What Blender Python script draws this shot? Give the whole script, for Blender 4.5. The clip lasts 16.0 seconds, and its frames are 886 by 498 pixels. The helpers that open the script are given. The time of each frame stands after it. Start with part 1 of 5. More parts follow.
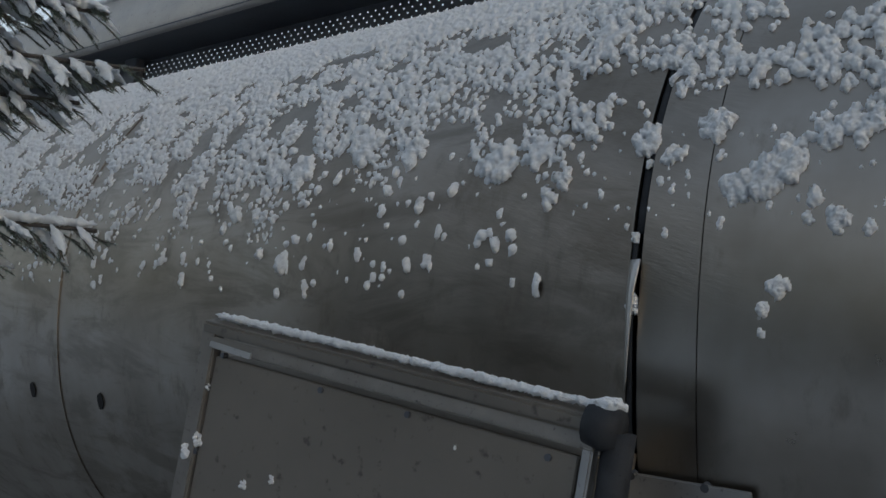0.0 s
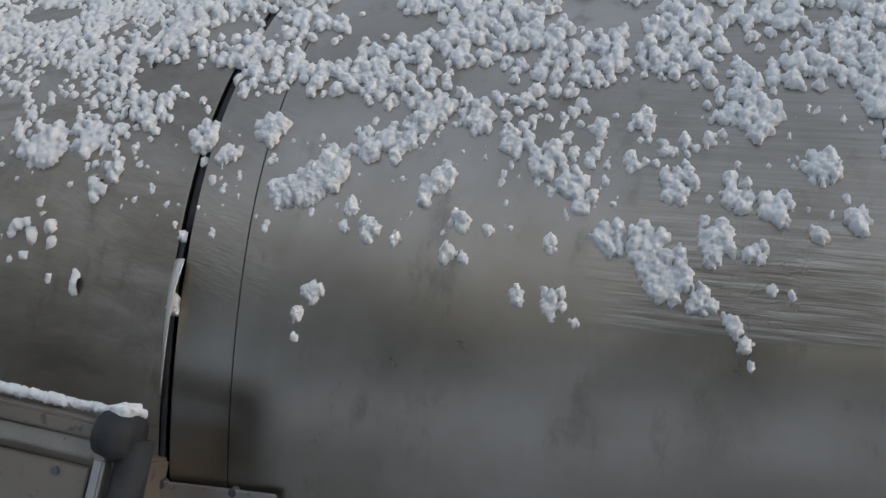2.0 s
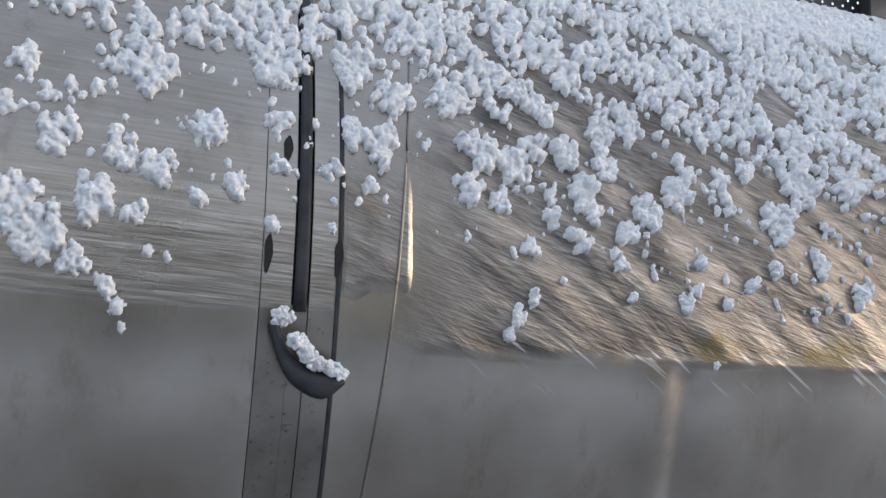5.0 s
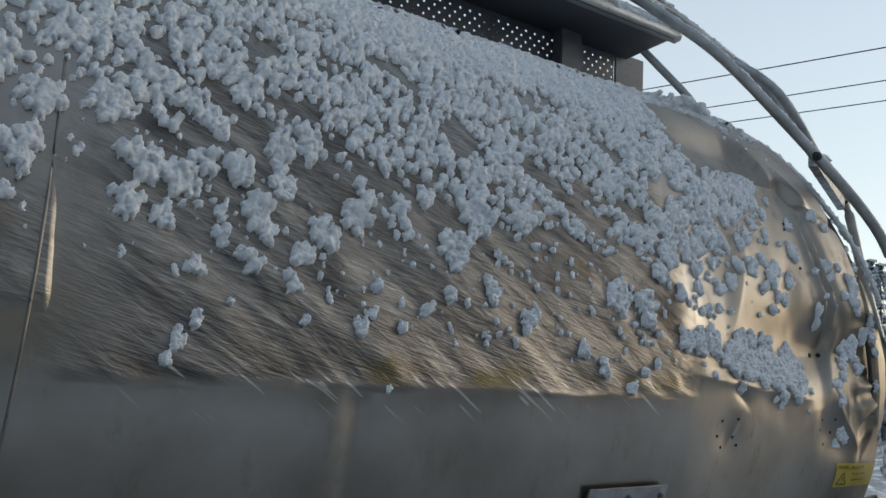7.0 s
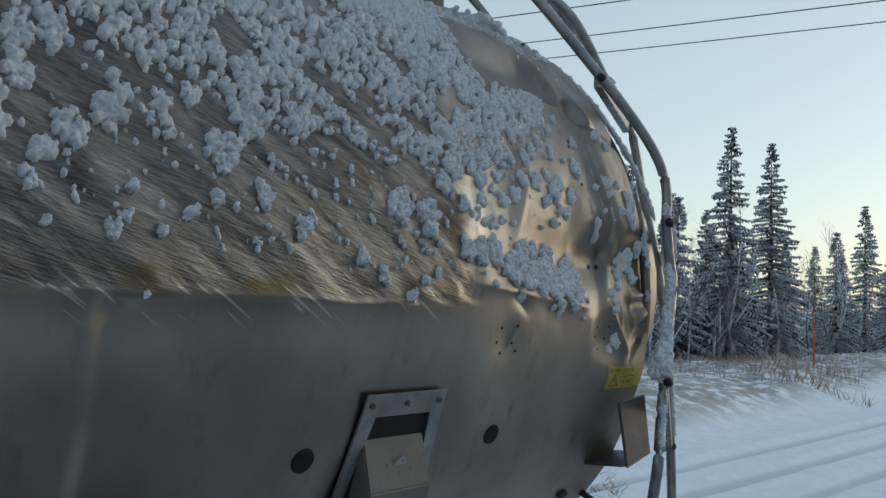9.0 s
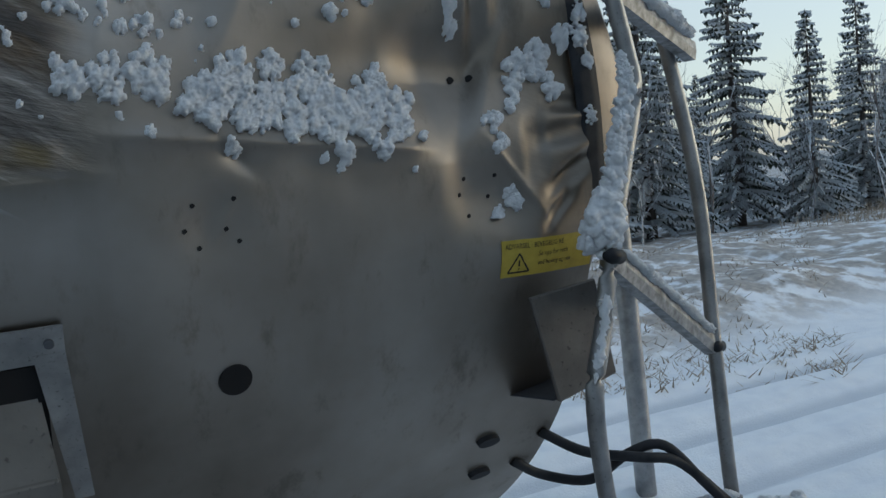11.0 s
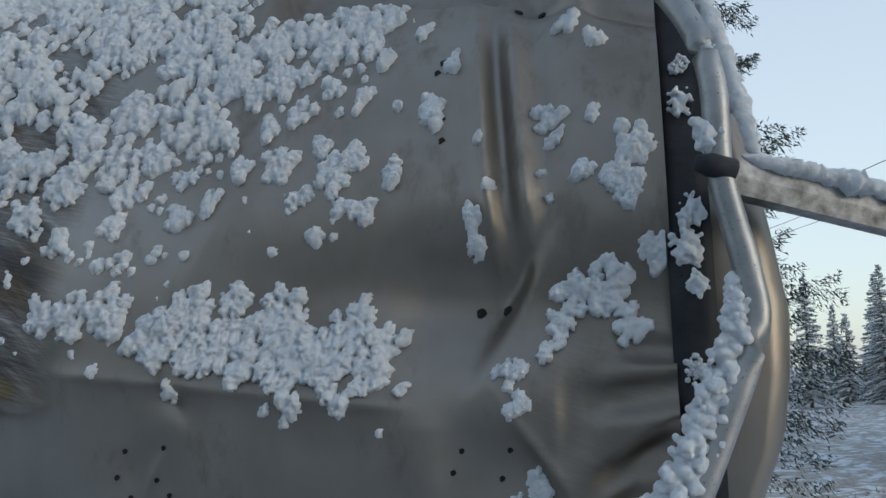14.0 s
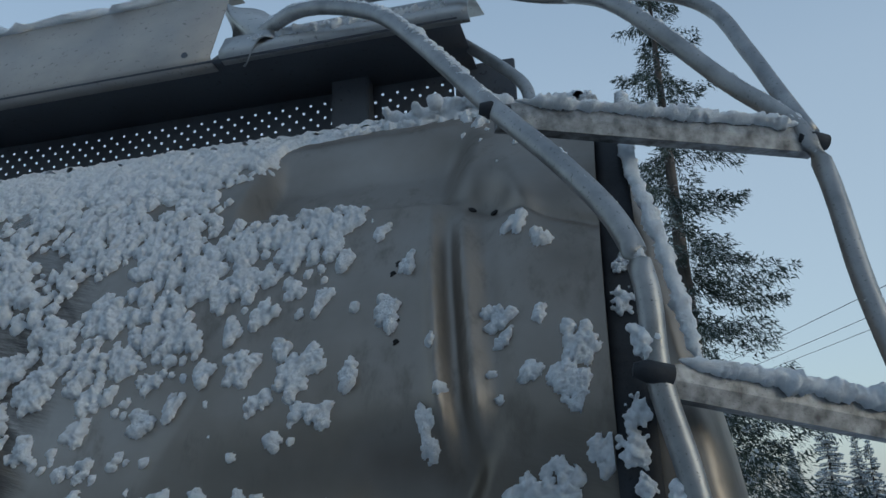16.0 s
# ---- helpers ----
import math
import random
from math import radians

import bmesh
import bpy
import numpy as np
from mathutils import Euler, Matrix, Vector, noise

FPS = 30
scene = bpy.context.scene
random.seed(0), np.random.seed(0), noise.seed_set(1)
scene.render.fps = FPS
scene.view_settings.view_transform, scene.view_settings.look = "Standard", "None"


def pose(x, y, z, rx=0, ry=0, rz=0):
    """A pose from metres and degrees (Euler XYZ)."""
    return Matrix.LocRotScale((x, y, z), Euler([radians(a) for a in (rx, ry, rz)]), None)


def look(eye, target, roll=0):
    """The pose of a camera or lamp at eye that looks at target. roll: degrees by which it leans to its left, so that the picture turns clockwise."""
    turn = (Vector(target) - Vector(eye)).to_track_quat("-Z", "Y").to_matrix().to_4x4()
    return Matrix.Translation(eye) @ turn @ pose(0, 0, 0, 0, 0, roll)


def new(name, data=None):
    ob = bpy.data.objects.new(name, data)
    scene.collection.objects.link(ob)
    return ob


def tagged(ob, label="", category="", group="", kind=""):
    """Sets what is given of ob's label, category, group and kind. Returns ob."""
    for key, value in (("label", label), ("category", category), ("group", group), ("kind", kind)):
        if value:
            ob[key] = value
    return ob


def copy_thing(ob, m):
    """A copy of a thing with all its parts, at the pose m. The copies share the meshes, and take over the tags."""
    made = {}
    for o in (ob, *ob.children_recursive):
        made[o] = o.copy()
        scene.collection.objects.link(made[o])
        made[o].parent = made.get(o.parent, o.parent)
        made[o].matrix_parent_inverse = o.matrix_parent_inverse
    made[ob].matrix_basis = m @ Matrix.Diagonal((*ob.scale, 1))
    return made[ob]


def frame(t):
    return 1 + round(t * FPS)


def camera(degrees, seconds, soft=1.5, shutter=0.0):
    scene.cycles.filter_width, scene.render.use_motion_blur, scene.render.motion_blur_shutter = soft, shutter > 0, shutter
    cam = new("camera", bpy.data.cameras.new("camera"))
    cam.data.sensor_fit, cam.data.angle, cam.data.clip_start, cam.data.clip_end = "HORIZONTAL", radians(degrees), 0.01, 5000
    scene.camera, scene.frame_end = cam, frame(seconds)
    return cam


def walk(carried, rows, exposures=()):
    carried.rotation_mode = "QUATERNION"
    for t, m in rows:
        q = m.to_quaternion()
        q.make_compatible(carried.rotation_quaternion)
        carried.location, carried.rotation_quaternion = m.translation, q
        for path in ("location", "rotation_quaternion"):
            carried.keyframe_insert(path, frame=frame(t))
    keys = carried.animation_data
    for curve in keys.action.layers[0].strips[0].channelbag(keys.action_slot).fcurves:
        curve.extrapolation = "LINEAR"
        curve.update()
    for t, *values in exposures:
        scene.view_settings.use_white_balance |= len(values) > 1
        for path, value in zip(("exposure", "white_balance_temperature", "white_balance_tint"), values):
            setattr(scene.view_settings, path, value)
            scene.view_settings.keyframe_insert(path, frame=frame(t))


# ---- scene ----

# ---- camera and walk ----
cam = camera(55.33, 16.0)
PATH = [
    (0, 0.000, -1.534, 1.757, 37.73, 6.68, -4.68),
    (0.5, 0.012, -1.519, 1.763, 33.57, 6.91, -4.58),
    (1, 0.020, -1.505, 1.763, 29.15, 7.28, -4.76),
    (1.5, 0.071, -1.467, 1.772, 22.74, 7.60, -5.34),
    (2, 0.144, -1.425, 1.772, 13.46, 8.85, -4.48),
    (2.5, 0.171, -1.417, 1.845, 3.61, 6.01, -3.15),
    (3, 0.185, -1.417, 1.851, -2.62, 5.97, -3.44),
    (3.2, 0.191, -1.416, 1.850, -4.59, 6.04, -3.56),
    (5.3, 0.371, -1.427, 1.883, -20.08, 4.72, -3.25),
    (5.5, 0.385, -1.438, 1.889, -20.71, 5.07, -3.32),
    (6, 0.409, -1.432, 1.880, -24.56, 7.19, -2.99),
    (6.3, 0.449, -1.439, 1.878, -27.86, 7.58, -2.75),
    (6.5, 0.461, -1.444, 1.878, -30.41, 7.64, -2.52),
    (7, 0.491, -1.438, 1.874, -36.13, 7.43, -3.01),
    (7.5, 0.517, -1.435, 1.865, -40.81, 6.75, -3.35),
    (8, 0.534, -1.437, 1.862, -43.20, 5.15, -3.74),
    (8.5, 0.545, -1.448, 1.839, -44.35, 4.12, -2.64),
    (9, 0.607, -1.484, 1.822, -47.75, 3.39, -2.07),
    (9.5, 0.956, -1.508, 1.775, -46.29, -2.34, 0.85),
    (9.7, 1.134, -1.513, 1.750, -46.48, -2.54, 0.63),
    (11.8, 2.688, -1.220, 1.721, -11.91, -3.69, 0.94),
    (12, 2.788, -1.161, 1.691, -8.20, -3.75, -2.23),
    (12.5, 2.995, -1.112, 1.743, 0.05, -4.43, -1.31),
    (13, 3.211, -1.136, 1.787, 7.18, -1.04, -0.10),
    (13.5, 3.284, -1.163, 1.827, 11.73, 4.54, 0.11),
    (14, 3.299, -1.187, 1.861, 13.42, 8.27, 0.92),
    (14.5, 3.334, -1.188, 1.893, 14.04, 9.96, 1.45),
    (15, 3.355, -1.191, 1.911, 14.22, 13.02, 1.55),
    (15.5, 3.368, -1.201, 1.935, 14.40, 15.81, 1.52),
    (16, 3.401, -1.221, 1.956, 14.36, 17.30, 2.44),
]
EXPOSURES = [(0.0, -0.08, 6150, 6), (0.5, 0.1, 6150, 6), (1.0, 0.36, 6150, 6), (1.5, 0.6, 6200, 7), (2.0, 0.8, 6500, 9), (2.6, 1.32, 6400, 12), (5.3, 1.3, 6400, 12), (6.0, 0.65, 6300, 7), (7.0, 0.2, 6100, 4), (8.0, 0.0, 5900, 2), (9.7, -0.15, 5800, 0), (12.0, 0.2, 5750, 3), (13.0, 0.42, 5900, 4), (14.0, 0.25, 5750, 3), (16.0, -0.3, 5300, 0)]
walk(cam, [(t, pose(x, y, z, 90 + p, r, w)) for t, x, y, z, w, p, r in PATH], EXPOSURES)

# ---- world and sun ----
SUN_AZ = radians(112)    # clockwise from +y
SUN_EL = radians(11)
world = bpy.data.worlds.new("winter_sky")
scene.world = world
world.use_nodes = True
wn = world.node_tree.nodes
wl = world.node_tree.links
sky = wn.new("ShaderNodeTexSky")
sky.sky_type = "NISHITA"
sky.sun_disc = False
sky.sun_elevation = SUN_EL
sky.sun_rotation = SUN_AZ
sky.air_density = 1.0
sky.dust_density = 1.4
wn["Background"].inputs["Strength"].default_value = 0.15
veil = wn.new("ShaderNodeMix")    # thin high cloud over the whole sky
veil.data_type = "RGBA"
veil.inputs["Factor"].default_value = 0.6
here = wn.new("ShaderNodeTexCoord")
split = wn.new("ShaderNodeSeparateXYZ")
wl.new(here.outputs["Generated"], split.inputs[0])
high = wn.new("ShaderNodeMapRange")    # the veil thins out towards the horizon
high.inputs["From Min"].default_value, high.inputs["From Max"].default_value = 0.02, 0.45
high.inputs["To Min"].default_value, high.inputs["To Max"].default_value = 0.42, 0.66
wl.new(split.outputs["Z"], high.inputs["Value"])
wl.new(high.outputs["Result"], veil.inputs["Factor"])
tone = wn.new("ShaderNodeMix")    # pale and warm low down, deeper blue overhead
tone.data_type = "RGBA"
tone.inputs["A"].default_value = (7.0, 6.8, 6.6, 1)
tone.inputs["B"].default_value = (3.2, 3.65, 4.35, 1)
lift = wn.new("ShaderNodeMapRange")
lift.interpolation_type = "SMOOTHSTEP"
lift.inputs["From Min"].default_value, lift.inputs["From Max"].default_value = 0.0, 0.75
wl.new(split.outputs["Z"], lift.inputs["Value"])
wl.new(lift.outputs["Result"], tone.inputs["Factor"])
wl.new(tone.outputs["Result"], veil.inputs["B"])
wl.new(sky.outputs["Color"], veil.inputs["A"])
wl.new(veil.outputs["Result"], wn["Background"].inputs["Color"])
sun_data = bpy.data.lights.new("sun", "SUN")
sun_data.energy = 0.65
sun_data.angle = radians(30)
sun_data.color = (1.0, 0.86, 0.72)
sun = new("sun", sun_data)
sun_dir = Vector((math.sin(SUN_AZ) * math.cos(SUN_EL), math.cos(SUN_AZ) * math.cos(SUN_EL), math.sin(SUN_EL)))
sun.matrix_world = look(sun_dir * 50, (0, 0, 0))

# ---- numeric helpers ----
TA, TB, TY, TZ = 1.25, 1.198, 1.25, 1.85    # tank half width, half height, axis


def hash2(i, j, seed):
    n = (i * 374761393 + j * 668265263 + seed * 974711) & 0xFFFFFFFF
    n = ((n ^ (n >> 13)) * 1274126177) & 0xFFFFFFFF
    return ((n ^ (n >> 16)) & 0xFFFF) / 65535.0


def vnoise(x, y, seed=0):
    """Smooth noise 0..1 on arrays."""
    x, y = np.broadcast_arrays(np.asarray(x, float), np.asarray(y, float))
    i, j = np.floor(x).astype(np.int64), np.floor(y).astype(np.int64)
    u, v = x - i, y - j
    u, v = u * u * (3 - 2 * u), v * v * (3 - 2 * v)
    a, b = hash2(i, j, seed), hash2(i + 1, j, seed)
    c, d = hash2(i, j + 1, seed), hash2(i + 1, j + 1, seed)
    return (a * (1 - u) + b * u) * (1 - v) + (c * (1 - u) + d * u) * v


def fbm(x, y, seed=0, octaves=3):
    s, w, t = 0.0, 1.0, 0.0
    for k in range(octaves):
        s = s + w * vnoise(np.asarray(x) * 2 ** k, np.asarray(y) * 2 ** k, seed + 17 * k)
        t += w
        w *= 0.5
    return s / t


def sstep(a, b, x):
    u = np.clip((np.asarray(x, float) - a) / (b - a), 0, 1)
    return u * u * (3 - 2 * u)


def bump1(x, c, w):
    return np.exp(-((np.asarray(x, float) - c) / w) ** 2)


# ---- materials ----
def material(name, color, rough=0.6, metal=0.0):
    m = bpy.data.materials.new(name)
    m.use_nodes = True
    b = m.node_tree.nodes["Principled BSDF"]
    b.inputs["Base Color"].default_value = (*color, 1)
    b.inputs["Roughness"].default_value = rough
    b.inputs["Metallic"].default_value = metal
    return m


class Nodes:
    """Short hand for building a node tree."""

    def __init__(self, m):
        self.t = m.node_tree
        self.b = self.t.nodes["Principled BSDF"]
        self.pos = self.t.nodes.new("ShaderNodeTexCoord").outputs["Object"]

    def put(self, socket, value):
        if isinstance(value, bpy.types.NodeSocket):
            self.t.links.new(value, socket)
        else:
            socket.default_value = value

    def scaled(self, sx, sy, sz, rot=(0, 0, 0)):
        turn = self.t.nodes.new("ShaderNodeMapping")
        turn.inputs["Rotation"].default_value = rot
        self.t.links.new(self.pos, turn.inputs["Vector"])
        n = self.t.nodes.new("ShaderNodeMapping")
        n.inputs["Scale"].default_value = (sx, sy, sz)
        self.t.links.new(turn.outputs["Vector"], n.inputs["Vector"])
        return n.outputs["Vector"]

    def noise(self, scale, detail=3.0, vec=None, rough=0.55, dist=0.0):
        n = self.t.nodes.new("ShaderNodeTexNoise")
        n.inputs["Scale"].default_value = scale
        n.inputs["Detail"].default_value = detail
        n.inputs["Roughness"].default_value = rough
        n.inputs["Distortion"].default_value = dist
        self.t.links.new(vec or self.pos, n.inputs["Vector"])
        return n.outputs["Fac"]

    def ramp(self, fac, stops):
        n = self.t.nodes.new("ShaderNodeValToRGB")
        e = n.color_ramp.elements
        while len(e) < len(stops):
            e.new(0.5)
        for k, (p, c) in enumerate(stops):
            e[k].position = p
            e[k].color = (*c, 1) if isinstance(c, tuple) else (c, c, c, 1)
        self.t.links.new(fac, n.inputs["Fac"])
        return n.outputs["Color"]

    def mix(self, fac, a, b, mode="MIX"):
        n = self.t.nodes.new("ShaderNodeMix")
        n.data_type = "RGBA"
        n.blend_type = mode
        self.put(n.inputs["Factor"], fac)
        for s, v in ((n.inputs["A"], a), (n.inputs["B"], b)):
            self.put(s, (*v, 1) if isinstance(v, tuple) else v)
        return n.outputs["Result"]

    def math(self, op, a, b=0.0, clamp=False):
        n = self.t.nodes.new("ShaderNodeMath")
        n.operation = op
        n.use_clamp = clamp
        self.put(n.inputs[0], a)
        self.put(n.inputs[1], b)
        return n.outputs[0]

    def step(self, v, a, b):
        n = self.t.nodes.new("ShaderNodeMapRange")
        n.interpolation_type = "SMOOTHSTEP"
        n.inputs["From Min"].default_value = a
        n.inputs["From Max"].default_value = b
        self.t.links.new(v, n.inputs["Value"])
        return n.outputs["Result"]

    def xyz(self):
        n = self.t.nodes.new("ShaderNodeSeparateXYZ")
        self.t.links.new(self.pos, n.inputs[0])
        return n.outputs

    def up(self):
        g = self.t.nodes.new("ShaderNodeNewGeometry")
        n = self.t.nodes.new("ShaderNodeSeparateXYZ")
        self.t.links.new(g.outputs["Normal"], n.inputs[0])
        return n.outputs["Z"]

    def bump(self, height, strength=0.3, distance=0.01, normal=None):
        n = self.t.nodes.new("ShaderNodeBump")
        n.inputs["Strength"].default_value = strength
        n.inputs["Distance"].default_value = distance
        self.t.links.new(height, n.inputs["Height"])
        if normal is not None:
            self.t.links.new(normal, n.inputs["Normal"])
        return n.outputs["Normal"]

    def set(self, color=None, rough=None, metal=None, normal=None):
        for key, v in (("Base Color", color), ("Roughness", rough), ("Metallic", metal), ("Normal", normal)):
            if v is not None:
                self.put(self.b.inputs[key], v)


def steel_material():
    """Rolled stainless cladding: dull film, streaks, and a scraped stretch with gouges and brown residue."""
    m = material("stainless_steel", (0.5, 0.48, 0.45), 0.3, 1.0)
    n = Nodes(m)
    x, y, z = n.xyz()
    warp = n.math("MULTIPLY", n.math("SUBTRACT", n.noise(3.0, 4), 0.5), 0.22)
    zw = n.math("ADD", z, warp)
    xw = n.math("ADD", x, n.math("MULTIPLY", warp, 1.6))
    # scraped areas
    right = n.math("MULTIPLY", n.math("MULTIPLY", n.step(xw, 0.70, 0.95), n.step(xw, 2.42, 2.28)), n.math("MULTIPLY", n.step(n.math("ADD", z, n.math("MULTIPLY", warp, 0.25)), 1.805, 1.835), n.step(zw, 2.6, 2.4)))
    mid = n.math("MULTIPLY", n.math("MULTIPLY", n.step(xw, 0.0, 0.16), n.step(x, 0.64, 0.63)), n.math("MULTIPLY", n.step(n.math("ADD", z, n.math("MULTIPLY", warp, 0.2)), 1.872, 1.886), n.math("ADD", n.math("MULTIPLY", n.step(zw, 2.10, 1.98), 0.75), 0.25)))
    left = n.math("MULTIPLY", n.math("MULTIPLY", n.step(xw, -1.6, -1.0), n.step(xw, -0.5, -0.58)), n.math("MULTIPLY", n.step(zw, 1.8, 1.95), n.step(zw, 2.6, 2.4)))
    end = n.math("MULTIPLY", n.math("MULTIPLY", n.step(xw, 3.15, 3.22), n.step(x, 3.36, 3.345)), n.math("MULTIPLY", n.step(zw, 1.68, 1.74), n.step(zw, 2.1, 2.0)))
    foil = n.math("MULTIPLY", n.math("MULTIPLY", n.step(x, 0.64, 0.655), n.step(x, 0.775, 0.76)), n.math("MULTIPLY", n.step(zw, 1.90, 1.93), n.step(zw, 2.16, 2.08)))
    mask = n.math("MAXIMUM", n.math("MAXIMUM", right, n.math("MULTIPLY", foil, 0.7)), n.math("ADD", n.math("MULTIPLY", left, 0.16), n.math("MULTIPLY", end, 0.10)))
    # gouges fall across the side, finer scoring runs nearly along it
    slant = (0, radians(-33), 0)
    g1 = n.noise(9.0, 6, n.scaled(0.30, 1.0, 2.5, slant), 0.70, 0.9)
    g2 = n.noise(56.0, 3, n.scaled(0.30, 1.0, 3.8, (0, radians(-15), 0)), 0.7)
    g3 = n.noise(2.4, 4, n.scaled(0.55, 1.0, 2.6, slant), 0.6, 1.2)
    gouge = n.math("ADD", n.math("MULTIPLY", g2, 0.56), n.math("MULTIPLY", g1, 0.68))
    film = n.noise(2.3, 5)
    streak = n.noise(5.0, 4, n.scaled(1.0, 1.0, 0.12))
    fine = n.noise(160.0, 2, n.scaled(0.06, 1.0, 1.0))
    base = n.ramp(film, [(0.32, (0.205, 0.180, 0.150)), (0.5, (0.285, 0.258, 0.228)), (0.68, (0.36, 0.335, 0.305))])
    base = n.mix(n.math("MULTIPLY", n.step(streak, 0.5, 0.75), 0.35), base, (0.19, 0.175, 0.15))
    blot = n.noise(11.0, 5, n.scaled(1.0, 1.0, 0.45), 0.7)
    base = n.mix(n.math("MULTIPLY", n.step(blot, 0.54, 0.72), 0.45), base, (0.15, 0.135, 0.115))
    raw = n.ramp(gouge, [(0.40, (0.055, 0.049, 0.044)), (0.56, (0.155, 0.140, 0.126)), (0.72, (0.29, 0.266, 0.24)), (0.92, (0.62, 0.57, 0.51))])
    rust = n.math("MULTIPLY", n.step(n.noise(3.6, 5, n.scaled(0.5, 1, 1.5, slant)), 0.57, 0.68), 0.7)
    raw = n.mix(rust, raw, (0.11, 0.066, 0.022))
    raw = n.mix(n.math("MULTIPLY", n.step(g3, 0.53, 0.64), 0.65), raw, (0.045, 0.044, 0.046))
    # residue pressed out along the lower rim of the scrape
    rim = n.math("MULTIPLY", right, n.step(n.math("ADD", z, n.math("MULTIPLY", n.math("SUBTRACT", n.noise(5.0, 2), 0.5), 0.16)), 1.875, 1.845))
    rim = n.math("MULTIPLY", rim, n.step(n.noise(4.2, 3, n.scaled(1.0, 1.0, 0.3)), 0.43, 0.54))
    rim = n.math("MULTIPLY", rim, n.step(x, 1.2, 1.45))
    raw = n.mix(n.math("MULTIPLY", rim, 0.8), raw, (0.15, 0.105, 0.016))
    col = n.mix(mask, base, raw)
    # level scoring beside the joint
    score = n.noise(34.0, 4, n.scaled(0.16, 1.0, 4.0, (0, radians(-3), 0)), 0.7, 0.2)
    col = n.mix(n.math("MULTIPLY", mid, 0.75), col, n.ramp(score, [(0.34, (0.12, 0.105, 0.085)), (0.5, (0.25, 0.23, 0.205)), (0.68, (0.45, 0.425, 0.39))]))
    # single slanting scratches under the scrape
    hair = n.step(n.noise(46.0, 1, n.scaled(0.10, 1.0, 2.0, (0, radians(-36), 0))), 0.625, 0.665)
    under = n.math("MULTIPLY", n.math("MULTIPLY", n.step(z, 1.735, 1.80), n.step(z, 1.85, 1.83)), n.math("MULTIPLY", n.step(x, 0.85, 1.0), n.step(x, 2.3, 2.15)))
    hair = n.math("MULTIPLY", hair, under)
    col = n.mix(n.math("MULTIPLY", hair, 0.7), col, (0.62, 0.60, 0.57))
    rough = n.math("ADD", n.math("ADD", n.math("MULTIPLY", film, 0.2), n.math("MULTIPLY", n.step(blot, 0.5, 0.75), 0.16)), 0.20)
    rough = n.math("ADD", rough, n.math("MULTIPLY", mask, n.math("ADD", n.math("MULTIPLY", rust, 0.35), 0.10)))
    rough = n.math("ADD", rough, n.math("MULTIPLY", n.step(x, 2.3, 2.5), 0.19))
    # duller, smudged sheet behind the first joint
    dull = n.step(x, -0.74, -0.745)
    smudge = n.noise(4.0, 6, n.scaled(0.45, 1.0, 1.6), 0.68, 0.6)
    rough = n.math("ADD", rough, n.math("MULTIPLY", dull, 0.14))
    col = n.mix(n.math("MULTIPLY", n.math("MULTIPLY", dull, n.step(smudge, 0.46, 0.62)), 0.55), col, (0.14, 0.122, 0.10))
    h = n.math("ADD", n.math("MULTIPLY", n.math("MULTIPLY", gouge, mask), 1.0), n.math("MULTIPLY", n.math("MULTIPLY", g3, mask), 2.0))
    nb = n.bump(h, 0.5, 0.011)
    nb = n.bump(n.math("MULTIPLY", score, mid), 0.35, 0.005, nb)
    nb = n.bump(fine, 0.05, 0.002, nb)
    n.set(col, rough, n.math("SUBTRACT", 1.0, n.math("MULTIPLY", n.math("MULTIPLY", n.math("MAXIMUM", rust, rim), mask), 0.7)), nb)
    return m


def metal_material(name, c0, c1, rough=0.4, metal=0.9, scale=6.0):
    m = material(name, c0, rough, metal)
    n = Nodes(m)
    f = n.noise(scale, 5)
    s = n.noise(scale * 12, 3)
    n.set(n.mix(n.step(s, 0.6, 0.75), n.ramp(f, [(0.3, c0), (0.7, c1)]), tuple(v * 0.6 for v in c0)), n.math("ADD", n.math("MULTIPLY", f, 0.3), rough - 0.15), None, n.bump(s, 0.12, 0.003))
    return m


def snow_material(name="snow", grain=130.0):
    m = material(name, (0.86, 0.89, 0.93), 0.85)
    n = Nodes(m)
    a = n.noise(grain, 4)
    b = n.noise(grain * 5, 2)
    n.set(n.ramp(a, [(0.2, (0.74, 0.77, 0.81)), (0.6, (0.85, 0.87, 0.90))]), None, None, n.bump(n.math("ADD", a, n.math("MULTIPLY", b, 1.0)), 0.75, 0.0060))
    n.b.inputs["Specular IOR Level"].default_value = 0.15
    n.b.inputs["Subsurface Weight"].default_value = 0.12 if grain > 100 else 0.0
    n.b.inputs["Subsurface Radius"].default_value = (1.0, 1.0, 1.0)
    n.b.inputs["Subsurface Scale"].default_value = 0.004
    return m


STEEL = steel_material()
# Darker joint steel: dark reflections of the dented bands put into the colour.
SHADED_JOINT = metal_material("shaded_joint_steel", (0.14, 0.128, 0.112), (0.26, 0.243, 0.22), 0.36, 1.0, 7.0)
SNOW = snow_material("snow", 180.0)
DULL = metal_material("dull_aluminium", (0.36, 0.36, 0.36), (0.52, 0.52, 0.52), 0.45, 0.85)
TUBE = metal_material("weathered_tube", (0.22, 0.225, 0.23), (0.42, 0.42, 0.42), 0.45, 0.8, 14.0)
BEAM = metal_material("grey_beam", (0.30, 0.29, 0.28), (0.42, 0.40, 0.37), 0.5, 0.4)
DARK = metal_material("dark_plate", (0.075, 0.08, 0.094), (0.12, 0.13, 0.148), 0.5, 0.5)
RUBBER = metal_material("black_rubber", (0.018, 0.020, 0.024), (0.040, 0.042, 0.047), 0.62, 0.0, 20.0)
